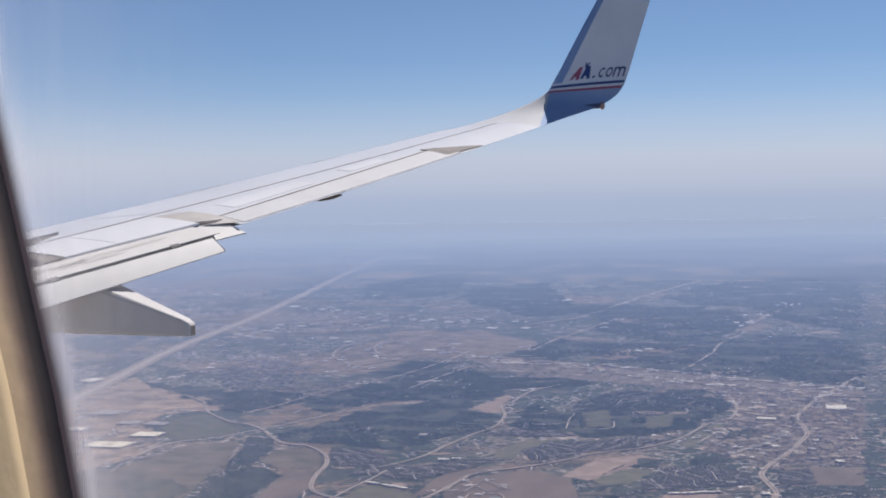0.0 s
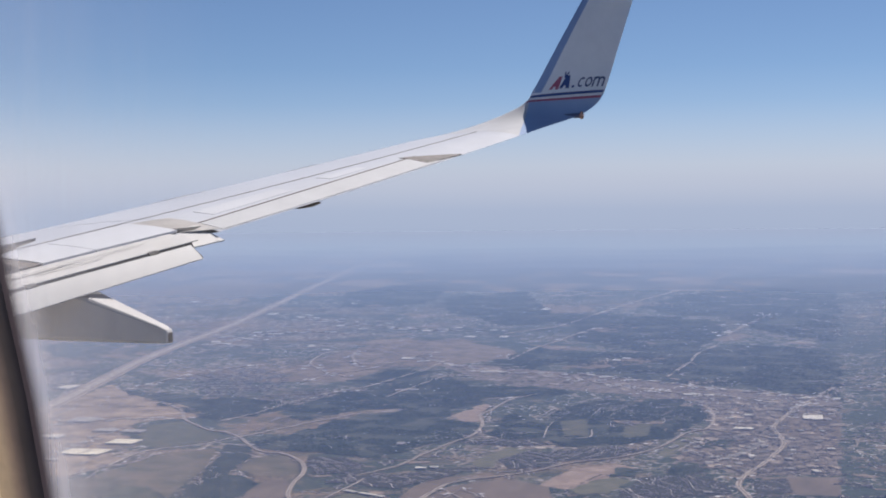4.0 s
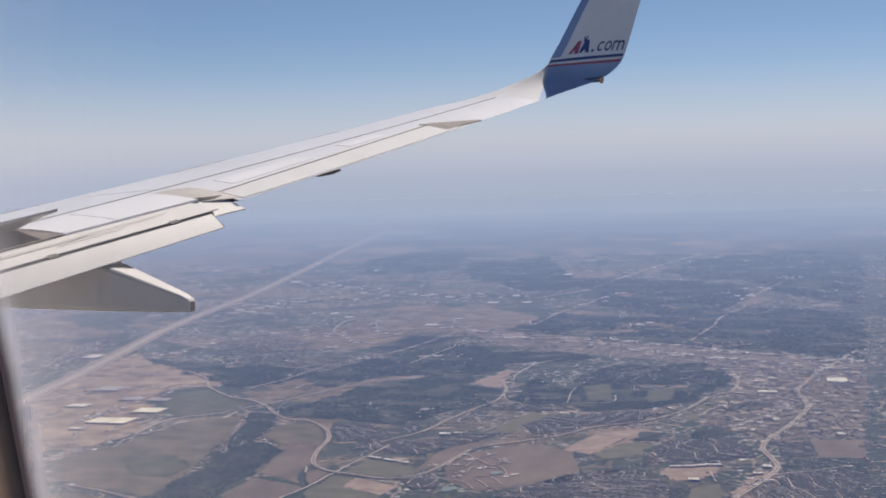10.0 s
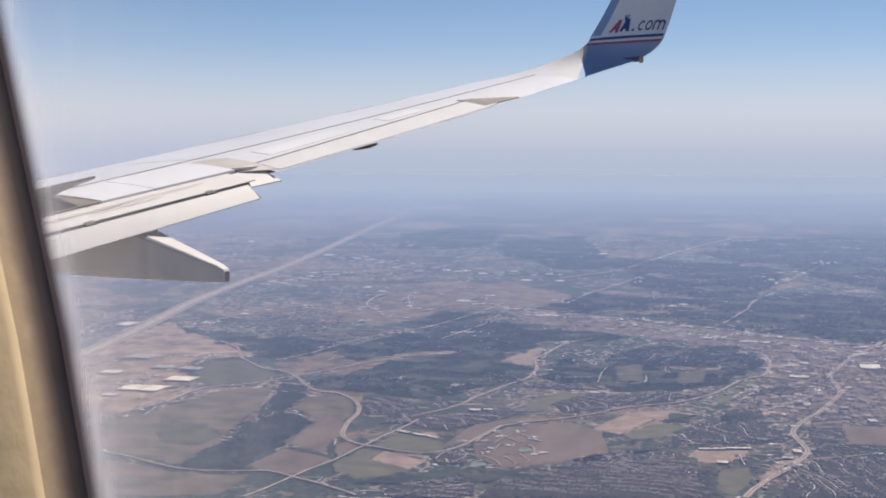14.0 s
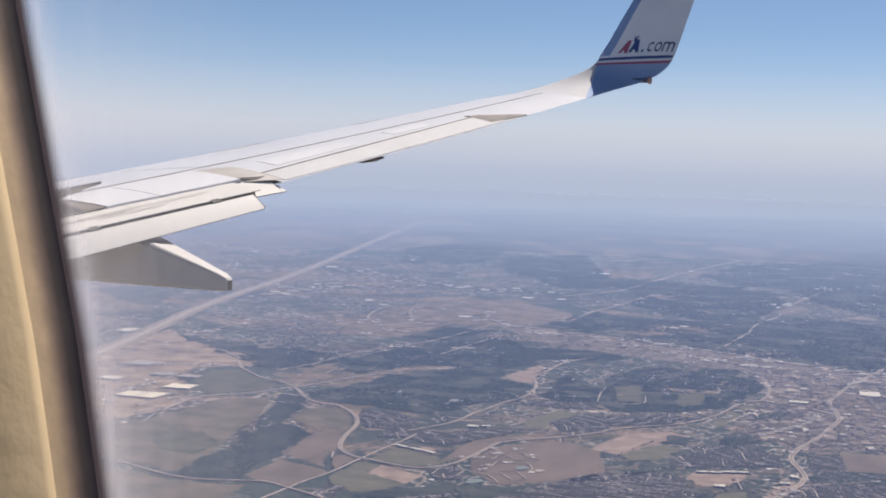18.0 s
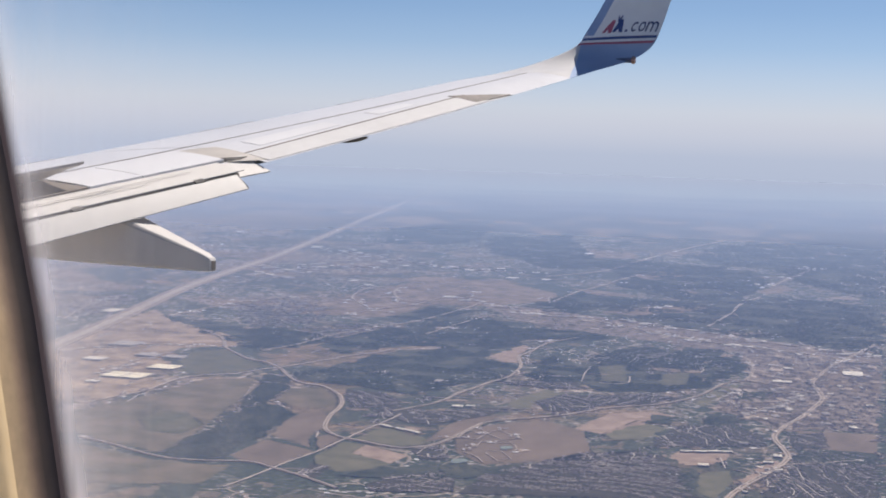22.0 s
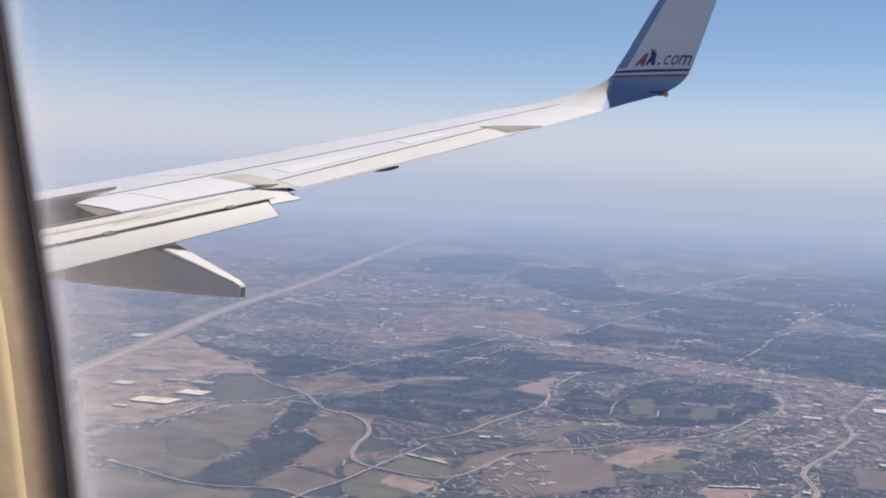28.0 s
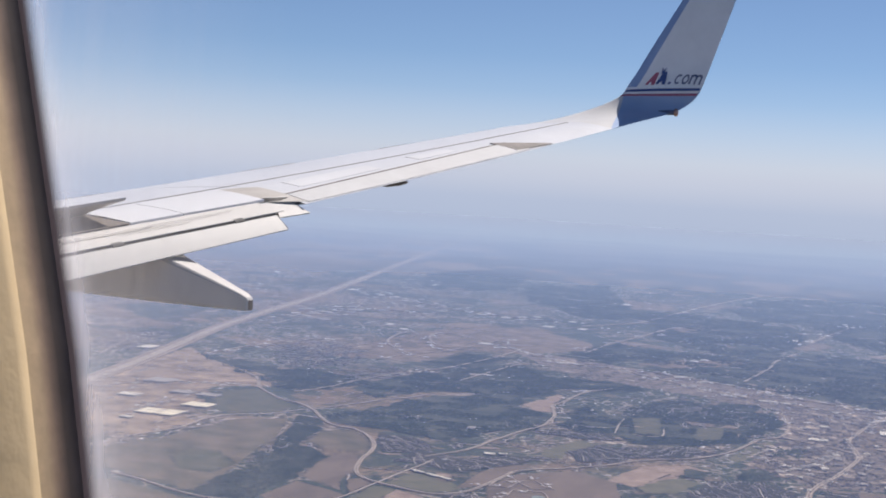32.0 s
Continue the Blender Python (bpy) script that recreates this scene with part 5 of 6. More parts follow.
def clumps(pts, r0, r1, tall):
    n = len(pts)
    a = rng.random(n) * 6.283
    s = r0 + (r1 - r0) * rng.random(n) ** 1.5
    c, q = np.cos(a), np.sin(a)
    base = CLUMP[None] * (1 + 0.35 * (rng.random((n, 8, 1)) - 0.5))
    x = (base[..., 0] * c[:, None] - base[..., 1] * q[:, None]) * s[:, None] + pts[:, :1]
    y = (base[..., 0] * q[:, None] + base[..., 1] * c[:, None]) * s[:, None] + pts[:, 1:2]
    z = base[..., 2] * s[:, None] * tall * (0.7 + 0.6 * rng.random((n, 1))) + GROUND + 0.1
    verts = np.stack([x, y, z], -1).reshape(-1, 3)
    faces = (CLUMP_F[None] + (np.arange(n) * 8)[:, None, None]).reshape(-1, 3)
    return verts, faces


FREEWAY_LINE = smooth_line(ROADS["freeway"])


def trees(name, pts, r0, r1, label, tall=0.5):
    """Tree crowns at the given places, none on the freeway or close beside it."""
    if len(pts):
        gap = np.sqrt(((pts[:, None] - FREEWAY_LINE[None]) ** 2).sum(2)).min(1)
        pts = pts[gap > 4.5 + 0.012 * pts[:, 1]]
    if len(pts):
        tagged(new(name, fast_mesh(name, *clumps(pts, r0, r1, tall), M_TREES)), label, "trees", "", "stuff")


def gathered(pts, freq, seed, thr):
    """Which points lie where a slow pattern is high."""
    return np.array([noise.noise(Vector((x * freq, y * freq, seed))) + 0.5 * noise.noise(Vector((x * freq * 3, y * freq * 3, seed))) > thr for x, y in pts], bool)


OPEN_GROUND = [q[1] for q in FIELDS.values() if q[0] in ("brown", "green", "dark", "pasture", "dirt")]
for k, (name, poly) in enumerate(WOODS.items()):
    depth = sum(q[1] for q in poly) / len(poly)
    s = depth / 320
    edge = uneven(poly, 2.2 * s, 0.9 * s, 0.16 / s, 5.0)
    tagged(new("woodland_floor", mesh_from("woodland_floor", *raised(edge, GROUND + 0.008 + 0.0007 * k if s > 1.2 else GROUND + 0.13 + 0.002 * k), M_WOOD_FLOOR)), "dark uneven floor of a wood on the plain", "wood", "", "structure")
    grow = np.array(poly, float)
    grow = grow.mean(0) + (grow - grow.mean(0)) * 1.25
    pts = scatter([tuple(q) for q in grow], min(14000, int(area(poly) * 1.56 * 3.2 / s ** 1.6)))
    w = np.array([[noise.noise(Vector((x * 0.16 / s, y * 0.16 / s, 5.0))), noise.noise(Vector((x * 0.16 / s, y * 0.16 / s, 8.0)))] for x, y in pts]).reshape(-1, 2)
    pts = pts[inside(poly, pts - w * 3.0 * s)]
    if name not in ("creek", "bush"):
        pts = pts[gathered(pts, 0.11 / s, 3.0 + k, -0.14)]
        for g in OPEN_GROUND:
            pts = pts[~inside(g, pts)]
    trees("woodland", pts, 0.2 * s ** 0.8, 0.42 * s ** 0.8, "dark bluish green wood of low oaks on the plain", 0.55)


def along(points, n, spread, step=1):
    line = smooth_line(points, step) if step > 1 else np.array(points, float)
    seg = np.r_[0, np.cumsum(np.linalg.norm(np.diff(line, axis=0), axis=1))]
    t = rng.random(n) * seg[-1]
    return np.stack([np.interp(t, seg, line[:, 0]), np.interp(t, seg, line[:, 1])], 1) + rng.normal(0, spread, (n, 2))


for name in ("hedged", "brown1", "brown2", "brown3", "meadow3", "plain1", "dark_field", "green1", "green2", "brown4", "brown5", "green4", "plain2"):
    loop_pts = FIELDS[name][1] + [FIELDS[name][1][0]]
    pts = along(loop_pts, 260, 0.14)
    trees("hedge", pts[gathered(pts, 0.2, 6.0, -0.05)], 0.08, 0.24, "ragged dark hedge along a field edge", 0.6)


def strewn(n, seed, thr, u0=0.03, u1=0.225):
    """Places all over the plain, as many to each step of the way down to the horizon, gathered by a slow pattern."""
    y = -GROUND / (u0 + (u1 - u0) * rng.random(n))
    x = -y * (0.08 + 0.9 * rng.random(n))
    pts = np.stack([x, y], 1)
    s = (y / 320) ** 0.5
    v = np.array([noise.noise(Vector((a * 0.035 / c, b * 0.022 / c, seed))) + 0.6 * noise.noise(Vector((a * 0.12 / c, b * 0.07 / c, seed + 3))) for (a, b), c in zip(pts, s)])
    pts = pts[v + 0.55 * (x / y + 0.5) > thr]
    for g in OPEN_GROUND:
        pts = pts[~inside(g, pts)]
    return pts


spots = strewn(80000, 9.0, 0.12, 0.022)
for lo, hi in ((220, 330), (330, 480), (480, 800), (800, 2600)):
    part_of = spots[(spots[:, 1] >= lo) & (spots[:, 1] < hi)]
    k = (lo + hi) / 640
    trees("scattered_trees", part_of, 0.11 * k ** 0.7, 0.26 * k ** 0.7, "loose scattered trees and scrub on the plain", 0.55)

# roads
ROAD_WIDTH = {"bend": 0.95, "parkway": 0.85, "ridge": 0.85, "diag": 0.5, "south": 0.75, "farm": 0.7, "high": 1.15, "strip": 1.3, "stripb": 0.8, "loop": 0.9, "loopb": 0.9, "loopc": 0.8, "mid": 1.0, "midb": 0.9, "midc": 0.8,
              "far": 1.9, "farb": 1.2, "farc": 1.2, "fard": 1.0, "town": 1.2, "townb": 1.2, "golf_lane": 0.4, "golf_drive": 0.4, "east": 0.6, "eastb": 0.8, "shops": 0.6, "shopsb": 0.6, "west": 0.5, "yard_lane": 0.5, "yard_lane2": 0.4,
              "works": 0.3, "worksb": 0.26, "worksc": 0.26, "worksd": 0.26, "workse": 0.26}
Z_ROAD = GROUND + 0.2
for name, pts in ROADS.items():
    line = np.array(pts, float) if name.startswith("works") else smooth_line(pts)
    if name == "freeway":
        fw = tagged(thing("freeway", "pale concrete freeway with grass median and frontage roads", "freeway"), kind="structure")
        for off in (-0.85, 0.85):
            part("carriageway", *ribbon(line, off, 1.35, Z_ROAD + 0.06), M_FREEWAY, fw)
        for off in (-3.0, 3.0):
            part("frontage_road", *ribbon(line, off, 0.5, Z_ROAD + 0.04), M_ROAD, fw)
        part("verge", *ribbon(line, 0, 7.0, Z_ROAD, 0.1), M_VERGE, fw, "dry grass verge")
        continue
    rd = tagged(thing("road", "pale dusty concrete road winding across the plain", "road", group="country roads"), kind="structure")
    width = ROAD_WIDTH[name]
    zz = Z_ROAD + 0.01 * (len(bpy.data.objects) % 5)
    if width >= 0.75:
        for off in (-0.3, 0.3):
            part("carriageway", *ribbon(line, off * width, width * 0.34, zz + 0.02), M_ROAD, rd)
        part("verge", *ribbon(line, 0, width * 1.25, GROUND + 0.17, 0.08), M_VERGE, rd, "dry grass verge")
    else:
        part("roadway", *ribbon(line, 0, width, zz), M_ROAD, rd)

# houses and streets
HOUSE = np.array([[-0.5, -0.5, 0], [0.5, -0.5, 0], [0.5, 0.5, 0], [-0.5, 0.5, 0], [-0.55, -0.56, 0.45], [0.55, -0.56, 0.45], [0.55, 0.56, 0.45], [-0.55, 0.56, 0.45], [-0.35, 0, 0.85], [0.35, 0, 0.85]])
HOUSE_T = np.array([[0, 1, 5], [0, 5, 4], [1, 2, 6], [1, 6, 5], [2, 3, 7], [2, 7, 6], [3, 0, 4], [3, 4, 7], [4, 5, 9], [4, 9, 8], [6, 7, 8], [6, 8, 9], [5, 6, 9], [7, 4, 8]])
HOUSE_M = np.array([1] * 8 + [0] * 6)


def houses(name, pts, angles, size, label, roof=None, tall=0.4):
    n = len(pts)
    if n == 0:
        return
    w = size * (0.75 + 0.6 * rng.random((n, 1)))
    d = size * (0.55 + 0.4 * rng.random((n, 1)))
    b = np.repeat(HOUSE[None], n, 0)
    bx, by, bz = b[..., 0] * w, b[..., 1] * d, b[..., 2] * size * tall
    c, s = np.cos(angles)[:, None], np.sin(angles)[:, None]
    v = np.stack([bx * c - by * s + pts[:, :1], bx * s + by * c + pts[:, 1:2], bz + GROUND + 0.12], -1).reshape(-1, 3)
    f = (HOUSE_T[None] + (np.arange(n) * 10)[:, None, None]).reshape(-1, 3)
    tagged(new(name, fast_mesh(name, v, f, [roof or M_HOUSE_ROOF, M_WALLS], np.tile(HOUSE_M, n))), label, "houses", "", "stuff")


def suburb(poly, pitch, gap, size, grove, fill):
    """Houses along streets that curve round hubs, quarter by quarter, with cross streets and garden trees."""
    zz = GROUND + 0.1403 + 0.0009 * (len(bpy.data.objects) % 11)
    edge = uneven(poly, 1.0, 1.2, 0.25, 3.0)
    if pitch < 4.5:
        tagged(new("estate_lawn", mesh_from("estate_lawn", *raised(edge, zz), M_LAWN)), "dark lawns and gardens between the houses", "lawn", "", "structure")
    seeds = scatter(poly, 40)[:max(1, int(area(poly) / (pitch * pitch * 38)))]
    spots, angs, sv, sf = [], [], [], []
    for own, seed in enumerate(seeds):
        way = rng.random() * 6.283
        hub = seed + pitch * (6.5 + 9 * rng.random()) * np.array([math.cos(way), math.sin(way)])
        reach = pitch * 7
        span = np.linalg.norm(hub - seed)
        r = max(pitch * 0.6, span - reach)
        while r < span + reach:
            a = np.arange(0, 6.283, gap / r)
            rr = r + 1.1 * pitch * np.array([noise.noise(Vector((q * r * 0.1, r * 0.09, 2.0 + own))) for q in a])
            line = np.stack([hub[0] + rr * np.cos(a), hub[1] + rr * np.sin(a)], 1)
            ok = inside(edge, line) & (((line[:, None] - seeds[None]) ** 2).sum(2).argmin(1) == own) & gathered(line, 0.07, 11.0, -0.5)
            run = []
            for q in range(len(a) + 1):
                if q < len(a) and ok[q] and rng.random() > 0.055:
                    run.append(line[q])
                    continue
                if len(run) > 5:
                    add_mesh(sv, sf, *ribbon(np.array(run), 0, size * 0.4, GROUND + 0.18 + 0.0004 * (len(sv) % 37), 0.03))
                run = []
            for side in (-1, 1):
                h = line + side * pitch * 0.24 * np.stack([np.cos(a), np.sin(a)], 1) + rng.normal(0, 0.07, line.shape)
                good = ok & (rng.random(len(h)) < fill)
                spots.append(h[good])
                angs.append(a[good] + 1.571 + rng.normal(0, 0.15, good.sum()))
            r += pitch * (0.85 + 0.3 * rng.random())
        for k in range(2):
            way = rng.random() * 6.283
            line = seed + np.outer(np.linspace(-1.6, 1.6, 9) * pitch, [math.cos(way), math.sin(way)])
            line = line[inside(edge, line)]
            if len(line) > 3:
                add_mesh(sv, sf, *ribbon(line, 0, size * 0.5, GROUND + 0.2, 0.03))
    spots, angs = np.concatenate(spots), np.concatenate(angs)
    houses("housing_estate", spots, angs, size, "small brown and grey roofed houses along bent streets")
    if sv:
        tagged(new("estate_streets", mesh_from("estate_streets", sv, sf, M_STREET)), "pale concrete streets between the houses", "streets", "", "stuff")
    t = scatter(poly, int(len(spots) * grove))
    trees("street_trees", t, 0.1 * size / 0.45, 0.26 * size / 0.45, "dark trees between the houses", 0.6)


for name, pitch, gap, size, grove, fill in (
        ("s1", 3.0, 0.8, 0.52, 1.2, 0.85), ("s2", 3.4, 0.85, 0.52, 2.6, 0.75), ("s3", 3.6, 0.9, 0.52, 2.2, 0.75), ("s4", 2.6, 0.75, 0.5, 0.9, 0.9), ("s5", 3.0, 0.85, 0.5, 1.5, 0.8), ("s6", 2.8, 0.8, 0.5, 1.2, 0.8),
        ("s7", 2.6, 0.75, 0.48, 1.0, 0.8), ("s8", 3.0, 0.9, 0.5, 1.5, 0.75), ("s9", 2.8, 0.9, 0.5, 0.8, 0.7), ("s10", 3.2, 0.9, 0.5, 1.8, 0.7), ("s11", 3.2, 0.9, 0.5, 1.6, 0.7), ("s12", 3.6, 1.0, 0.5, 1.0, 0.45),
        ("s13", 5.2, 1.3, 0.75, 1.8, 0.6), ("s14", 5.2, 1.3, 0.7, 1.6, 0.6), ("s15", 6.4, 1.7, 0.6, 2.0, 0.5), ("s16", 4.8, 1.3, 0.8, 0.6, 0.6)):
    suburb(SUBURBS[name], pitch, gap, size, grove, fill)


# scraped plots, yards and small lanes
def plot_ring(x0, y0, w, d, a0, n=14):
    ring = []
    for ang in np.linspace(0, 6.2832, n + 1)[:-1]:
        ca, sa = math.cos(ang), math.sin(ang)
        e = (abs(ca) ** 4 + abs(sa) ** 4) ** -0.25 * (0.8 + 0.35 * rng.random())
        px, py = w * e * ca, d * e * sa
        ring.append((x0 + px * math.cos(a0) - py * math.sin(a0), y0 + px * math.sin(a0) + py * math.cos(a0)))
    return ring


M_YARD = land("scraped_plots", (0.15, 0.11, 0.075), (0.34, 0.255, 0.18), 0.4, None, 0.35)
yard_v, yard_f, yard_spots = [], [], []
for name, count in (("strip", 46), ("stripb", 34), ("mid", 12), ("midb", 6), ("loop", 8), ("loopb", 8), ("loopc", 8), ("ridge", 10), ("high", 26), ("shops", 16), ("shopsb", 16), ("eastb", 10), ("town", 22), ("townb", 18), ("far", 8), ("farc", 10), ("farb", 6), ("works", 8), ("worksb", 6), ("east", 4), ("yard_lane", 22), ("yard_lane2", 18), ("west", 10), ("midc", 12)):
    for x0, y0 in along(ROADS[name], count, 1.6 * (ROADS[name][0][1] / 320), 6):
        k = y0 / 400
        ring = plot_ring(x0, y0, (0.5 + 1.3 * rng.random() ** 1.5) * k, (0.6 + 1.6 * rng.random() ** 1.5) * k, 0.4 + rng.normal(0, 0.3))
        add_mesh(yard_v, yard_f, *raised(ring, GROUND + 0.131 + 0.0001 * len(yard_spots) / 5, 0.008))
        yard_spots += [(x0 + rng.normal(0, 0.8 * k), y0 + rng.normal(0, 0.9 * k)) for _ in range(5)]
tagged(new("building_plots", mesh_from("building_plots", yard_v, yard_f, M_YARD)), "tan scraped building plots beside the roads", "plots", "", "stuff")
yard_spots = np.array(yard_spots)
for lo, hi, size in ((200, 420, 0.5), (420, 620, 0.75), (620, 2000, 1.2)):
    q = yard_spots[(yard_spots[:, 1] >= lo) & (yard_spots[:, 1] < hi)]
    houses("roadside_buildings", q, 0.4 + rng.normal(0, 0.2, len(q)), size, "small pale roofs beside the roads", M_PALE_ROOF, 0.25)

lane_v, lane_f, lane_spots, lane_way, lot_v, lot_f = [], [], [], [], [], []
for k, (x0, y0) in enumerate(strewn(1000, 31.0, 0.0, 0.015)):
    s = (y0 / 320) ** 0.9
    way = 0.4 + 0.5 * noise.noise(Vector((x0 * 0.01, y0 * 0.01, 4.0))) + (1.571 if rng.random() > 0.5 else 0) + rng.normal(0, 0.12)
    length = (3 + 9 * rng.random()) * s
    t = np.linspace(-0.5, 0.5, 7)
    bow = rng.normal(0, 0.06) * length
    line = np.stack([x0 + length * t * math.cos(way) - bow * (t * t * 4) * math.sin(way), y0 + length * t * math.sin(way) + bow * (t * t * 4) * math.cos(way)], 1)
    add_mesh(lane_v, lane_f, *ribbon(line, 0, 0.24 * s, GROUND + 0.15, 0.04))
    for q in line[1:-1]:
        for side in (-1, 1):
            if rng.random() < 0.5:
                lane_spots.append(q + side * 0.6 * s * np.array([-math.sin(way), math.cos(way)]) + rng.normal(0, 0.1, 2))
                lane_way.append(way)
tagged(new("minor_roads", mesh_from("minor_roads", lane_v, lane_f, M_STREET)), "thin pale lanes and farm tracks across the plain", "lanes", "", "stuff")
houses("lone_houses", np.array(lane_spots), np.array(lane_way), 0.6, "lone houses with mixed roofs beside the lanes")
for k, (x0, y0) in enumerate(strewn(1300, 17.0, 0.05, 0.015)):
    s = (y0 / 320) ** 1.3
    ring = plot_ring(x0, y0, (0.5 + 2.4 * rng.random() ** 2.5) * s, (0.5 + 2.2 * rng.random() ** 2.5) * s, 0.4 + rng.normal(0, 0.3))
    add_mesh(lot_v, lot_f, *raised(ring, GROUND + 0.10 + 0.00004 * k, 0.008))
M_LOT = land("bare_lots", (0.10, 0.08, 0.055), (0.27, 0.20, 0.145), 0.3, None, 0.4)
tagged(new("bare_lots", mesh_from("bare_lots", lot_v, lot_f, M_LOT)), "bare tan and brown lots of scraped soil", "lots", "", "stuff")
spots = strewn(15000, 23.0, 0.3, 0.035)
for lo, hi, size in ((220, 400, 0.42), (400, 640, 0.6), (640, 1700, 1.0)):
    q = spots[(spots[:, 1] >= lo) & (spots[:, 1] < hi)]
    houses("scattered_houses", q, 0.4 + rng.normal(0, 0.5, len(q)), size, "small scattered roofs among the trees")
spots = strewn(6500, 41.0, 0.3, 0.02)
for lo, hi, size in ((220, 400, 0.4), (400, 640, 0.62), (640, 1100, 1.0), (1100, 3000, 2.0)):
    q = spots[(spots[:, 1] >= lo) & (spots[:, 1] < hi)]
    houses("pale_sheds", q, 0.4 + rng.normal(0, 0.4, len(q)), size, "small white and cream roofs gathered in the towns", M_PALE_ROOF, 0.25)


# single large buildings
def hall(x, y, w, d, h, turn, roof, label, category="warehouse"):
    ob = thing("warehouse" if category == "warehouse" else "building", label, category, (x, y, GROUND + 0.14), "large flat-roofed buildings")
    ob.rotation_euler = (0, 0, turn)
    part("wall", *box(-w / 2, w / 2, -d / 2, d / 2, 0.0, h), M_WALLS, ob)
    part("roof", *box(-w / 2 - 0.03, w / 2 + 0.03, -d / 2 - 0.03, d / 2 + 0.03, h + 0.004, h + 0.05), roof, ob)
    for k in range(3):
        px, py = (rng.random(2) - 0.5) * (w * 0.7, d * 0.7)
        part("roof_unit", *box(px - 0.12, px + 0.12, py - 0.1, py + 0.1, h + 0.055, h + 0.11), M_ROOF_GREY, ob)
    for k in range(max(1, int(w / 2))):
        part("loading_door", *box(-w / 2 + 0.5 + 2 * k, -w / 2 + 1.1 + 2 * k, -d / 2 - 0.02, -d / 2 - 0.004, 0.02, min(0.3, h * 0.7)), M_ROOF_GREY, ob)
    return ob


for x, y, w, d, turn, roof in ((-232.4, 307.3, 5.2, 7.8, 0.16, M_ROOF_CREAM), (-226.8, 308.4, 5.2, 8.4, 0.16, M_ROOF_CREAM), (-230.0, 325.0, 7.4, 7.0, 0.2, M_ROOF_CREAM), (-254.0, 326.5, 5.6, 4.8, 0.2, M_ROOF), (-265.7, 356.0, 7.6, 8.5, 0.2, M_ROOF_GREY),
                               (-247.0, 341.0, 6.0, 5.0, 0.2, M_ROOF_GREY), (-239.0, 342.0, 6.0, 4.6, 0.2, M_ROOF_GREY), (-321.1, 421.9, 5.0, 9.0, 0.2, M_ROOF), (-230.5, 295.5, 3.2, 2.4, 0.2, M_ROOF)):
    hall(x, y, w, d, 0.3, turn, roof, "grey flat-roofed warehouse on dusty ground" if roof is M_ROOF_GREY else "cream white flat-roofed warehouse on dusty ground")
for x, y in ((-143.5, 284.3), (-139.2, 282.8), (-135.6, 281.7)):
    hall(x, y, 3.4, 1.1, 0.2, -0.37, M_ROOF, "long low white shed beside a dark yard")
for x, y in ((-80.3, 294.7), (-77.7, 295.9), (-75.3, 297.7), (-73.2, 298.7)):
    hall(x, y, 2.5, 1.2, 0.2, 0.5, M_ROOF, "long white flat-roofed shed in a row")
for x, y, w, d, turn, white in ((-141.1, 316.0, 2.6, 2.0, 0.3, 1), (-138.6, 318.0, 2.0, 1.4, 0.3, 1), (-160.9, 347.9, 2.0, 3.0, 0.2, 0), (-62.9, 300.5, 1.6, 2.2, 0.3, 1), (-63.1, 292.9, 2.0, 1.2, 0.3, 1), (-70.2, 430.9, 5.5, 8.0, 0.2, 1), (-84.1, 402.9, 5.0, 3.0, 0.25, 1),
                                (-73.6, 283.2, 2.0, 2.0, 0.3, 1), (-72.2, 309.9, 2.0, 1.5, 0.4, 0), (-435.1, 764.1, 8, 14, 0.2, 1), (-545.7, 853.4, 7, 14, 0.2, 1), (-162.3, 710.3, 4.5, 12, 0.1, 1), (-295.2, 847.1, 7, 16, 0.1, 1), (-265.8, 654.0, 8, 10, 0.1, 1),
                                (-250.2, 658.0, 6, 10, 0.1, 1), (-169.0, 569.4, 5, 6, 0.1, 1), (-167.2, 577.5, 5, 6, 0.1, 1), (-315.0, 587.7, 5, 9, 0.2, 1), (-300.4, 573.4, 5, 7, 0.2, 1), (-351.4, 579.8, 5, 7, 0.2, 0), (-342.7, 577.6, 4, 8, 0.2, 0), (-433.0, 866.2, 6, 20, 0.2, 1),
                                (-250.8, 550.3, 8, 8, 0.2, 1), (-353.1, 605.5, 6, 8, 0.3, 0)):
    k = 0.6 if y > 500 else 1.0
    hall(x, y, w * k, d * k, 0.22, turn, M_ROOF if white else M_ROOF_GREY, "white roofed commercial building" if white else "grey roofed commercial building", "building")
for line_name, count, spread, s in (("strip", 34, 2.6, 1.5), ("stripb", 22, 2.4, 1.5), ("town", 30, 9.0, 2.6), ("townb", 30, 8.0, 2.4), ("shops", 16, 2.0, 1.0), ("shopsb", 14, 1.8, 1.0), ("high", 18, 1.6, 0.8), ("farc", 6, 4.0, 2.2)):
    for (x, y), c in zip(along(ROADS[line_name], count, spread, 6), rng.random((count, 3))):
        hall(x, y, s * (0.7 + 1.2 * c[0]), s * (0.7 + 1.4 * c[1]), 0.2, 0.4 + 0.3 * (c[2] - 0.5), M_ROOF if c[2] > 0.55 else M_ROOF_GREY, "pale flat-roofed commercial building beside a main road", "building")
park_v, park_f = [], []
for field, count in (("commerce", 190), ("strip_land", 120)):
    for k, (x0, y0) in enumerate(scatter(FIELDS[field][1], count)):
        s = (y0 / 360) ** 1.2
        ring = plot_ring(x0, y0, (0.5 + 1.6 * rng.random()) * s, (0.7 + 2.4 * rng.random()) * s, 0.42 + rng.normal(0, 0.1), 12)
        add_mesh(park_v, park_f, *raised(ring, GROUND + 0.1512 + 0.00013 * (k + count), 0.008))
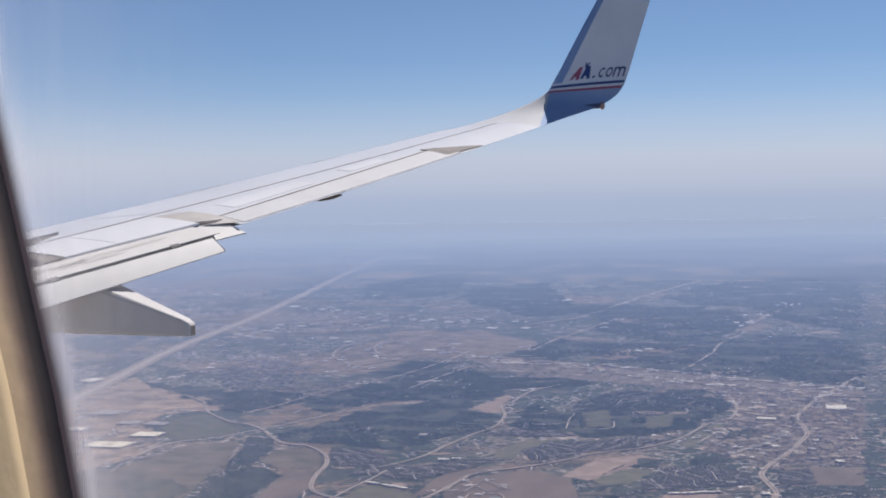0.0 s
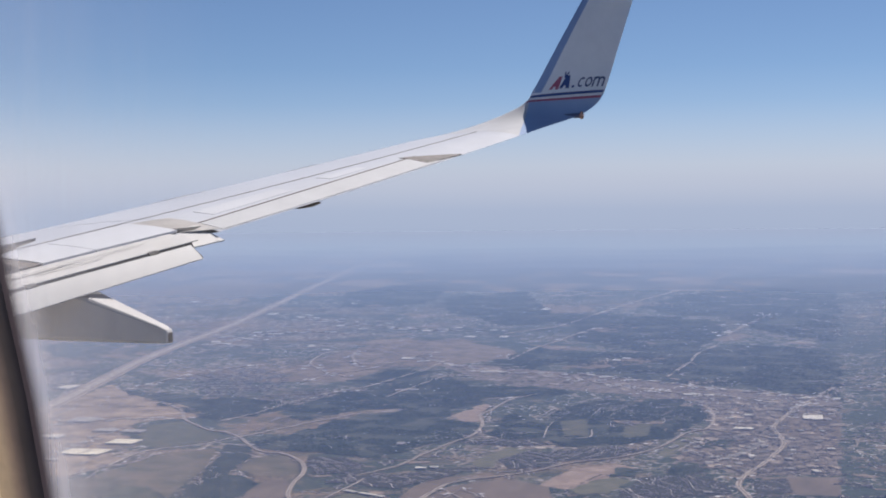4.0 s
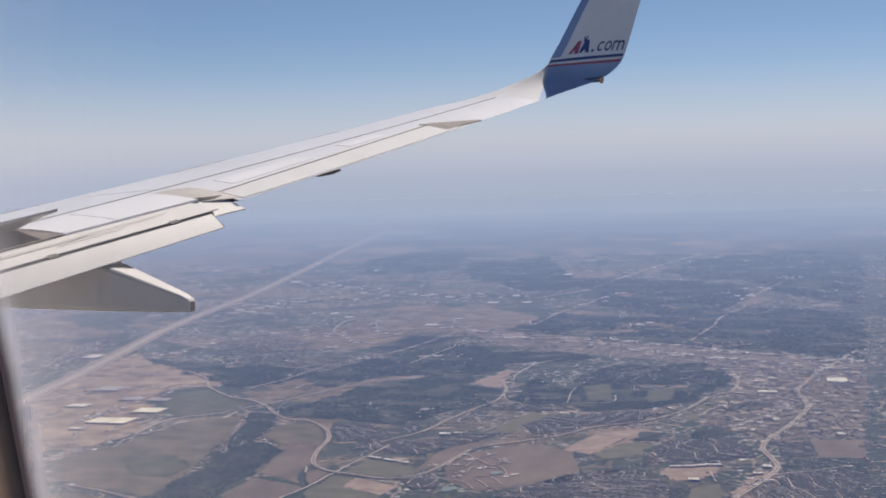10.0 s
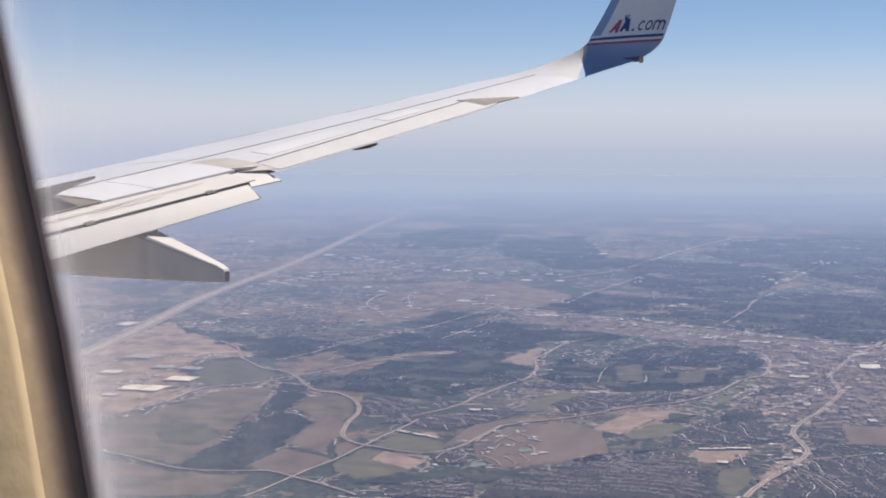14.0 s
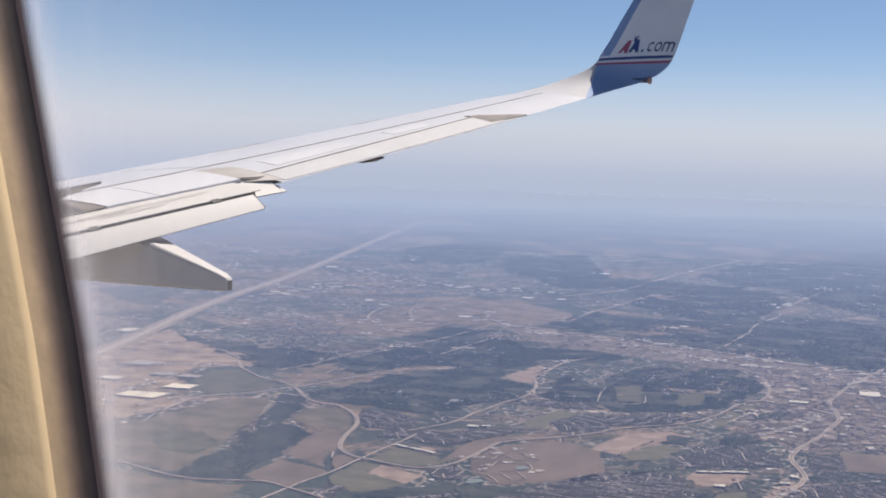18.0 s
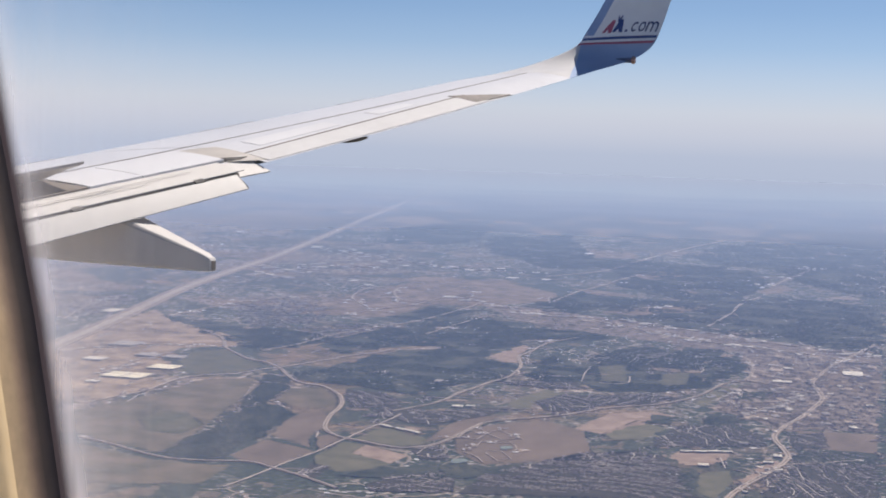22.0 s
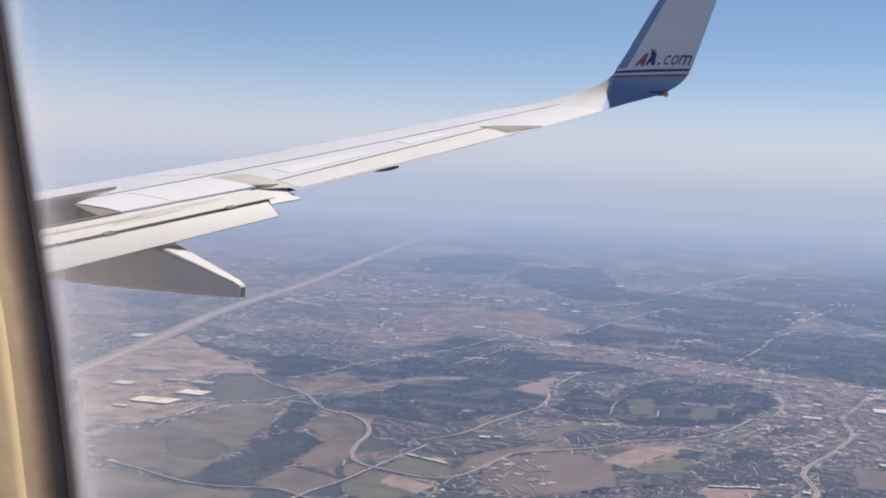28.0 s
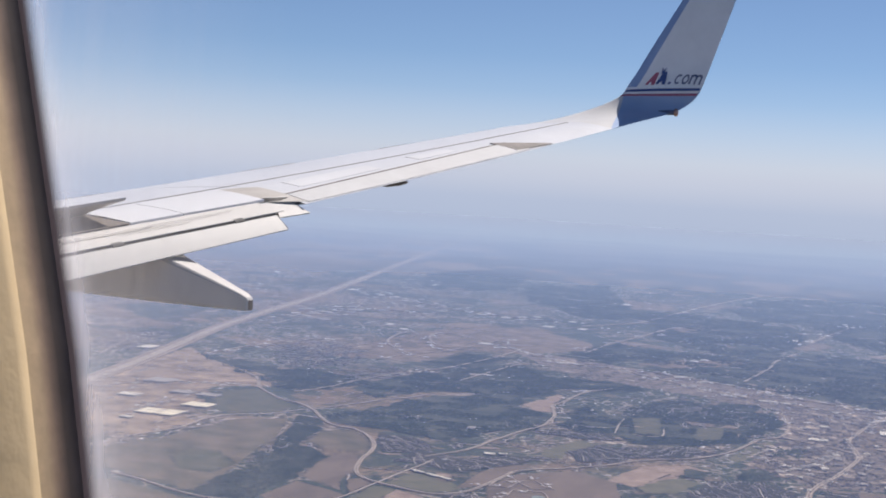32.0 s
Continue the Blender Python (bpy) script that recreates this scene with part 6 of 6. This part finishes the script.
M_PARK = land("car_parks_and_plots", (0.07, 0.06, 0.046), (0.29, 0.225, 0.17), 0.25, None, 0.7)
tagged(new("car_parks", mesh_from("car_parks", park_v, park_f, M_PARK)), "dark and tan car parks and plots between shops", "car parks", "", "stuff")
for (x, y), c in zip(scatter(FIELDS["commerce"][1], 70), rng.random((70, 3))):
    hall(x, y, 0.7 + 1.9 * c[0] ** 2, 0.7 + 2.4 * c[1] ** 2, 0.2, 0.42 + 0.2 * (c[2] - 0.5), M_ROOF if c[2] > 0.6 else M_ROOF_GREY, "flat-roofed shop in the commercial district", "building")
spots = scatter(FIELDS["commerce"][1], 260)
houses("small_shops", spots, 0.45 + rng.normal(0, 0.2, len(spots)), 0.7, "small mixed roofs in the commercial district")
trees("street_trees", scatter(FIELDS["commerce"][1], 700), 0.12, 0.34, "dark trees between shops and car parks", 0.5)

for x0, y0, r in ((-115.6, 260.2, 1.5), (-112.8, 277.3, 1.2)):
    ring = [Vector((x0 + r * math.cos(a) * (1 + 0.2 * math.sin(3 * a)), y0 + 1.6 * r * math.sin(a), GROUND + 0.21)) for a in [2 * math.pi * k / 24 for k in range(24)]]
    tagged(new("water_pond", mesh_from("water_pond", ring, [tuple(range(24))], M_POND)), "small dull green pond beside the road", "pond", "", "structure")

# far patchwork of pale clearings and dark woods, fading towards the horizon
far_open_v, far_open_f, far_wood_v, far_wood_f = [], [], [], []
for k in range(620):
    y0 = -GROUND / (0.0155 + 0.042 * rng.random())
    x0 = -y0 * (0.05 + 0.75 * rng.random())
    s = y0 / 1000
    wide, deep = (6 + 22 * rng.random() ** 2) * s, (12 + 34 * rng.random() ** 2) * s ** 1.4
    ring = uneven([tuple(q[:2]) for q in plot_ring(x0, y0, wide, deep, 0.35 + rng.normal(0, 0.15), 10)], 7.0 * s, 9.0 * s, 0.05 / s, 0.01 * k)
    if rng.random() < 0.25 + 0.35 * ((-x0 / y0) > 0.45):
        add_mesh(far_open_v, far_open_f, *raised(ring, GROUND + 0.04 + 0.0003 * k, 0.02))
    else:
        add_mesh(far_wood_v, far_wood_f, *raised(ring, GROUND + 0.04 + 0.0003 * k, 0.02))
tagged(new("far_clearings", mesh_from("far_clearings", far_open_v, far_open_f, M_VERGE)), "pale clearings and fields far off in the haze", "fields", "", "stuff")
tagged(new("far_woods", mesh_from("far_woods", far_wood_v, far_wood_f, M_WOOD_FLOOR)), "dark woods far off in the haze", "woods", "", "stuff")
